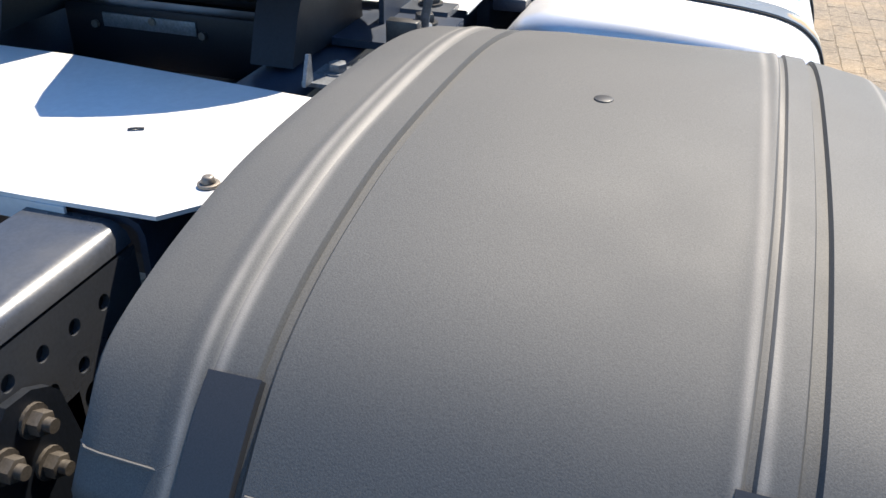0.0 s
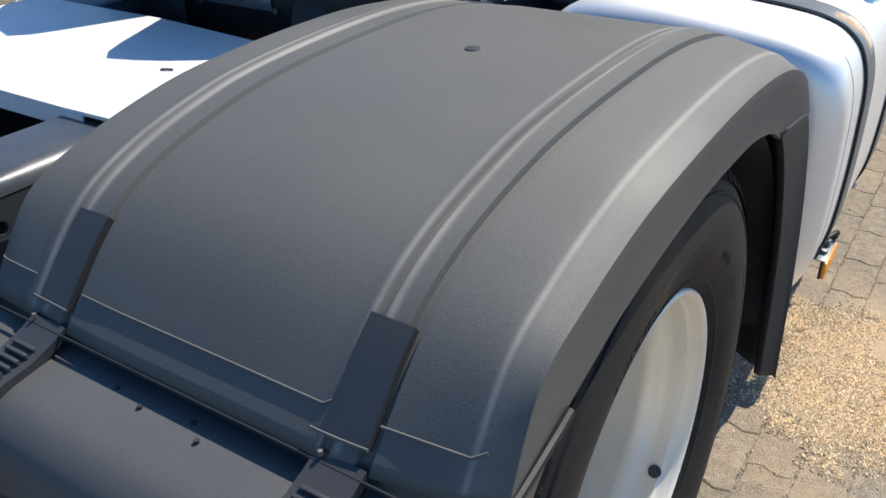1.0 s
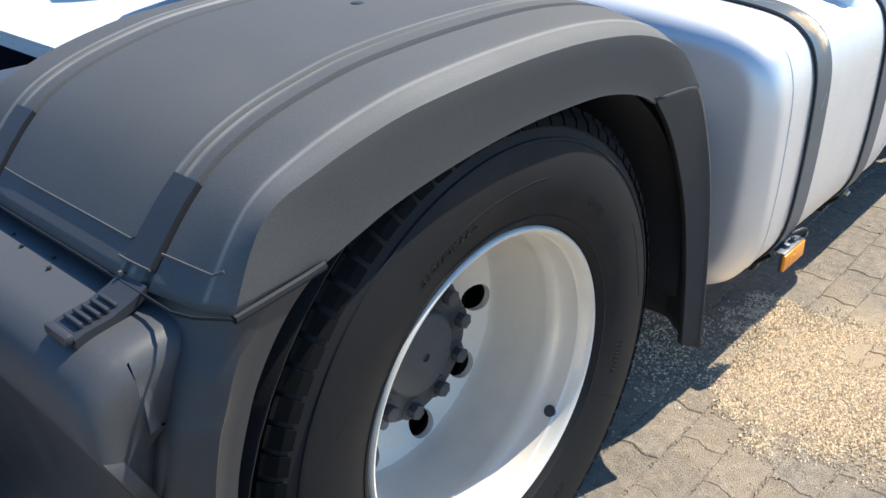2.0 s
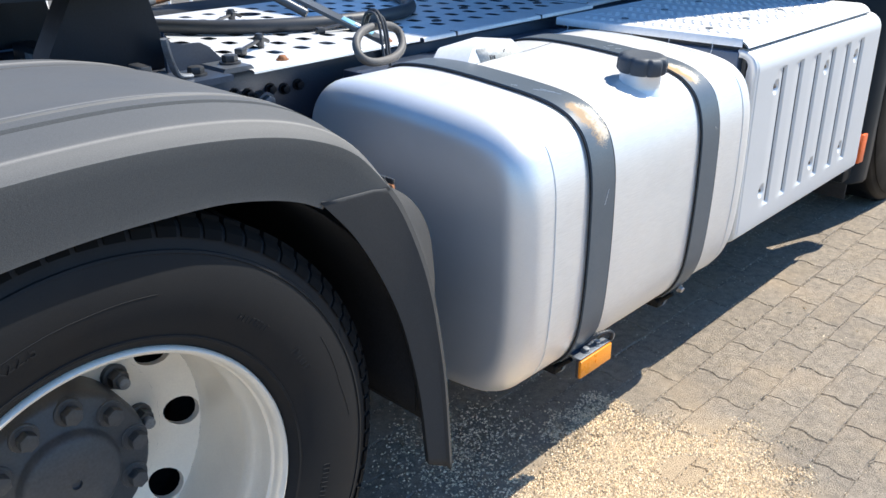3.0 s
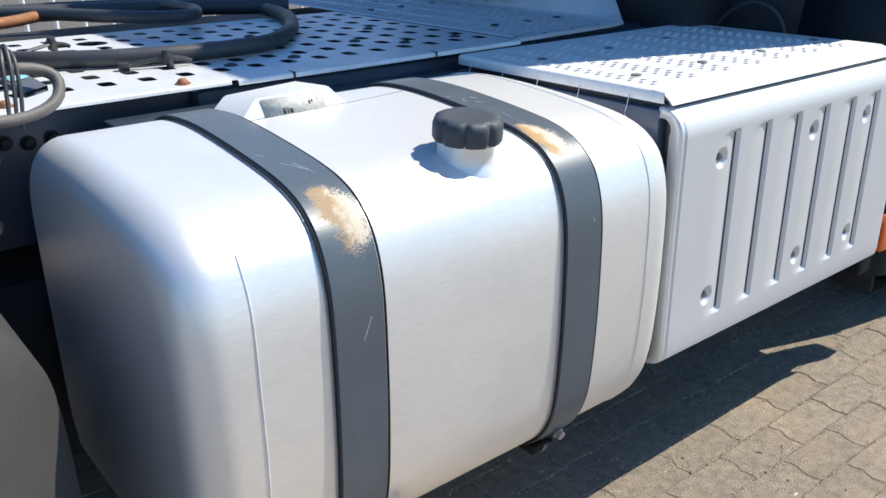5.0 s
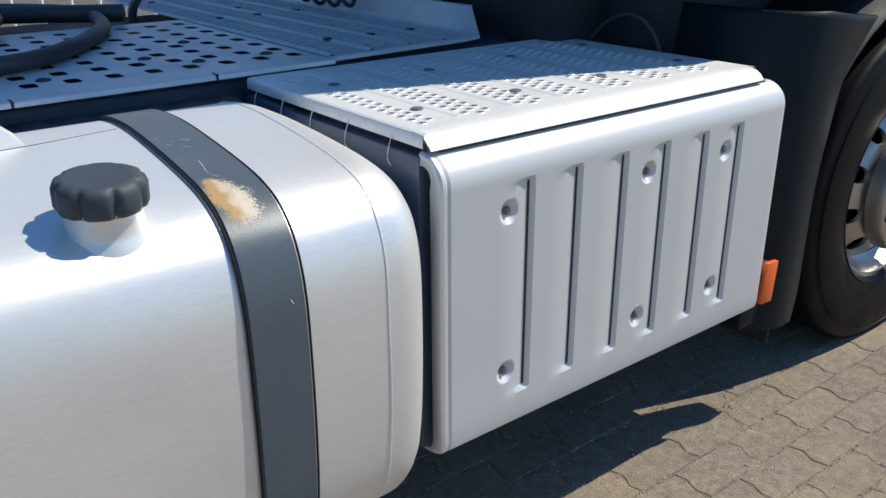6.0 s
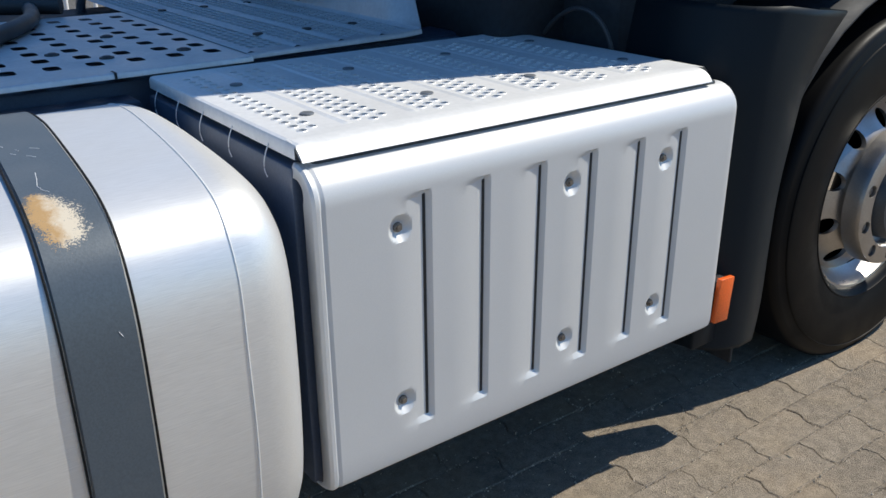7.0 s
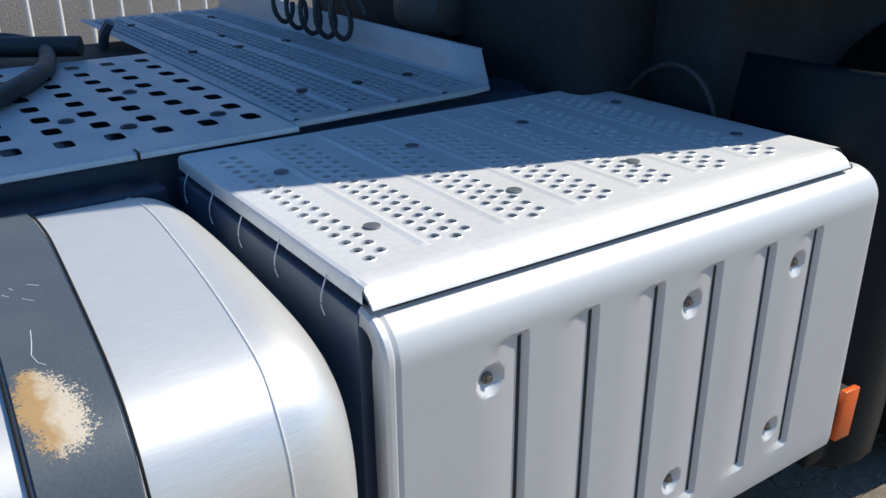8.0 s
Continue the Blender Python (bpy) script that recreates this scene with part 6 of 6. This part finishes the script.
for k in range(17):
    a = radians(-70 + 140 * k / 16)
    rows.append([Vector((FX + 0.60 * math.sin(a), y, FZ + 0.60 * math.cos(a))) for y in (0.06, 0.2, 0.45)])
sheet(bm, rows)
part("wheel_arch", bm, "cab_under", cab, solid=0.006)
bm = bmesh.new()
block(bm, 4.1, 4.9, 0.05, 0.4, 0.3, 1.2, 0.04)
part("entry_step", bm, "cab", cab)

bm = bmesh.new()
tube(bm, curve([(2.93, 0.62, 0.96), (2.93, 0.57, 1.006), (2.93, 0.50, 1.035), (2.93, 0.43, 1.02), (2.94, 0.39, 0.96), (2.95, 0.38, 0.86)], 6), 0.006, 8)
part("brake_pipe", bm, "hose", cab, "black pipe bent over behind the cab")
bm = bmesh.new()
turned(bm, [(0.0005, 0.0), (0.06, 0.01), (0.085, 0.05), (0.09, 0.10), (0.08, 0.18), (0.05, 0.22), (0.0005, 0.225)], 2.76, 1.06, 1.10, 24)
part("rubber_buffer", bm, "hose", cab, "black rubber buffer under the cab")

coil = thing("coiled_air_line", (2.60, 1.45, 1.0), "black coiled air line hanging behind the cab", "air line")
bm = bmesh.new()
pts = []
for k in range(140):
    a = k / 140 * math.tau * 5
    pts.append((2.585 + 0.04 * math.cos(a), 1.29 + 0.46 * k / 140 + 0.02 * math.sin(a), 1.082 + 0.062 * math.sin(a) - 0.015 * math.sin(math.pi * k / 140)))
tube(bm, pts, 0.0075, 8)
part("coil", bm, "hose", coil)

# ---- railing in front of the yard wall ----
post = thing("railing_bar", (0.888, 5.72, 0.0), "white painted steel bar of a yard railing", "railing", "railing bars")
bm = bmesh.new()
rod(bm, (0.888, 5.72, 0.0), (0.888, 5.72, 1.5), 0.016, 10)
part("bar", bm, "white", post)
for k in range(-20, 30):
    if k:
        copy_thing(post, Matrix.Translation((0.888 + 0.204 * k, 5.72, 0.0)))
bm = bmesh.new()
block(bm, -4, 8, 5.70, 5.74, 1.5, 1.54, 0.005)
lone("railing_top", bm, "white", (2, 5.72, 1.5), "white painted top rail of the yard railing", "railing", "structure")

# ---- paving ----
SL, SW, AMP = 0.1105, 0.0552, 0.0075


def stone_outline(inset, seed, fine):
    """Paving stone with wavy short ends and chipped edges, seen from above."""
    L, W = SL - inset, SW - inset
    r = random.Random(seed)
    wave = lambda t: AMP * (math.sin(t * math.pi * 1.05) + 0.25 * math.sin(t * 7.0))
    ts = [1 - 2 * k / fine for k in range(fine + 1)]
    jit = lambda a: r.uniform(-a, a)
    rag = 0.0016 if fine > 4 else 0.0005
    pts = [(-L + wave(t) + jit(rag), W * t * 0.985) for t in ts]
    m = fine + 2
    pts += [(-L + 2 * L * k / m + wave(-1) * (1 - 2 * k / m) * 0 + jit(rag), -W + 0.002 * math.sin(5 * k / m) + jit(rag * 0.8)) for k in range(1, m)]
    pts += [(L + wave(-t) + jit(rag), -W * t * 0.985) for t in ts]
    pts += [(L - 2 * L * k / m + jit(rag), W + 0.002 * math.sin(5 - 5 * k / m) + jit(rag * 0.8)) for k in range(1, m)]
    return pts


def stone_geometry(seed=0, fine=4):
    low, top = stone_outline(0.0012, seed, fine), stone_outline(0.0046, seed, fine)
    n = len(low)
    verts = [(x, y, -0.02) for x, y in low] + [(x, y, -0.0028) for x, y in low] + [(x, y, 0.0) for x, y in top]
    faces = []
    for i in range(n):
        j = (i + 1) % n
        faces += [(i, j, n + j, n + i), (n + i, n + j, 2 * n + j, 2 * n + i)]
    faces.append(tuple(range(2 * n, 3 * n)))
    return verts, faces


SV, SF = stone_geometry()
stone_meshes = []
for seed in range(8):
    v8, f8 = stone_geometry(seed + 1, 6)
    me = bpy.data.meshes.new("paving_stone")
    me.from_pydata(v8, [], f8)
    me.materials.append(M["paver"])
    stone_meshes.append(me)
pavement = thing("pavement", (1.9, -0.2, 0.0), "weathered grey interlocking concrete paving with sandy joints", "pavement", kind="structure")
rng = random.Random(5)
far_v, far_f = [], []
near_stones = []
for r in range(-60, 60):
    y = 0.0255 + 0.1104 * r
    if not -5.5 < y < 5.2:
        continue
    for c in range(-30, 48):
        x = 1.832 + 0.1105 + 0.221 * c + (0.1105 if r % 2 else 0.0)
        if not -3.6 < x < 9.5:
            continue
        near = -0.98 < y < 0.55 and -0.1 < x < 4.35
        dz, tx, ty, rz = rng.uniform(-0.0012, 0.0012), rng.uniform(-0.007, 0.007), rng.uniform(-0.005, 0.005), rng.uniform(-0.009, 0.009)
        m = Matrix.Translation((x, y, dz)) @ Euler((tx, ty, rz)).to_matrix().to_4x4()
        if near:
            ob = new("paving_stone", rng.choice(stone_meshes))
            ob.parent = pavement
            ob.matrix_basis = Matrix.Translation((-1.9, 0.2, 0)) @ m
            near_stones.append((x, y))
        else:
            base = len(far_v)
            far_v += [tuple(m @ Vector(v)) for v in SV]
            far_f += [tuple(base + i for i in f) for f in SF]
me = bpy.data.meshes.new("outer_paving")
me.from_pydata([(x - 1.9, y + 0.2, z) for x, y, z in far_v], [], far_f)
me.materials.append(M["paver"])
outer = new("outer_paving", me)
outer.parent = pavement
tagged(outer, kind="stuff")

# wood chips strewn over the stones
rng = random.Random(11)
cv, cf = [], []


def chip_density(x, y):
    """Share of the ground covered at a place: one ragged heap with a swept spot in it."""
    d = math.hypot((x - 1.11) / 0.38, (y + 0.28) / 0.37)
    n = noise.noise(Vector((x * 4.1, y * 4.1, 0.3))) * 0.30 + noise.noise(Vector((x * 12, y * 12, 2.1))) * 0.28
    swept = 1.6 * math.exp(-(((x - 1.24) / 0.07) ** 2 + ((y + 0.25) / 0.06) ** 2))
    spill = 0.22 * math.exp(-(((x - 0.92) / 0.17) ** 2 + ((y - 0.20) / 0.16) ** 2))
    return min(1.0, max(spill * (1 + 2 * n), (1.12 - d + n - swept) * 2.2))


def add_chip(x, y, s, b):
    a = rng.uniform(0, math.tau)
    ca, sa = math.cos(a), math.sin(a)
    i = len(cv)
    z = 0.0006
    cv.extend([(x + s * ca, y + s * sa, z), (x - s * b * sa, y + s * b * ca, z), (x - s * ca * 0.9, y - s * sa * 0.9, z), (x + s * b * sa * 0.7, y - s * b * ca * 0.7, z), (x + s * 0.2 * ca, y + s * 0.2 * sa, z + min(0.0042, s * rng.uniform(0.45, 1.0)))])
    cf.extend([(i, i + 1, i + 4), (i + 1, i + 2, i + 4), (i + 2, i + 3, i + 4), (i + 3, i, i + 4)])


for k in range(250000):
    x, y = rng.uniform(0.4, 2.0), rng.uniform(-0.90, 0.5)
    if rng.random() < chip_density(x, y):
        add_chip(x, y, rng.uniform(0.0024, 0.0058), rng.uniform(0.35, 0.75))
for k in range(7000):
    x, y = rng.uniform(0.3, 4.0), rng.uniform(-1.1, 0.4)
    if rng.random() < 0.25 + 1.2 * math.exp(-((x - 1.1) / 0.7) ** 2 - ((y + 0.4) / 0.45) ** 2):
        add_chip(x, y, rng.uniform(0.0014, 0.004), rng.uniform(0.3, 0.7))
for k in range(46):
    x, y = rng.uniform(0.6, 3.6), rng.uniform(-1.0, 0.1)
    add_chip(x, y, rng.uniform(0.006, 0.015), rng.uniform(0.15, 0.3))
# crumbs and grit caught in the joints
gv, gf = [], []
for sx, sy in near_stones:
    for k in range(44):
        if rng.random() < 0.7:
            x, y = sx + rng.uniform(-SL, SL), sy + SW + rng.gauss(0, 0.0035)
        else:
            x, y = sx + SL + rng.gauss(0, 0.004), sy + rng.uniform(-SW, SW)
        q = rng.uniform(0.0012, 0.0038)
        a = rng.uniform(0, math.tau)
        ca, sa = q * math.cos(a), q * math.sin(a)
        i = len(gv)
        gv += [(x + ca, y + sa, -0.001), (x - sa * 0.7, y + ca * 0.7, -0.001), (x - ca * 0.8, y - sa * 0.8, -0.001), (x + sa * 0.6, y - ca * 0.6, -0.001), (x + 0.2 * ca, y, q * 0.9)]
        gf += [(i, i + 1, i + 4), (i + 1, i + 2, i + 4), (i + 2, i + 3, i + 4), (i + 3, i, i + 4)]
me = bpy.data.meshes.new("joint_grit")
me.from_pydata(gv, [], gf)
me.materials.append(M["grit"])
grit = new("joint_grit", me)
tagged(grit, "sandy crumbs and grit lying in the paving joints", "grit", kind="stuff")

me = bpy.data.meshes.new("wood_chips")
me.from_pydata(cv, [], cf)
me.materials.append(M["sawdust"])
chips = new("wood_chips", me)
tagged(chips, "pale wood chips and grit strewn over the paving", "wood chips", kind="stuff")
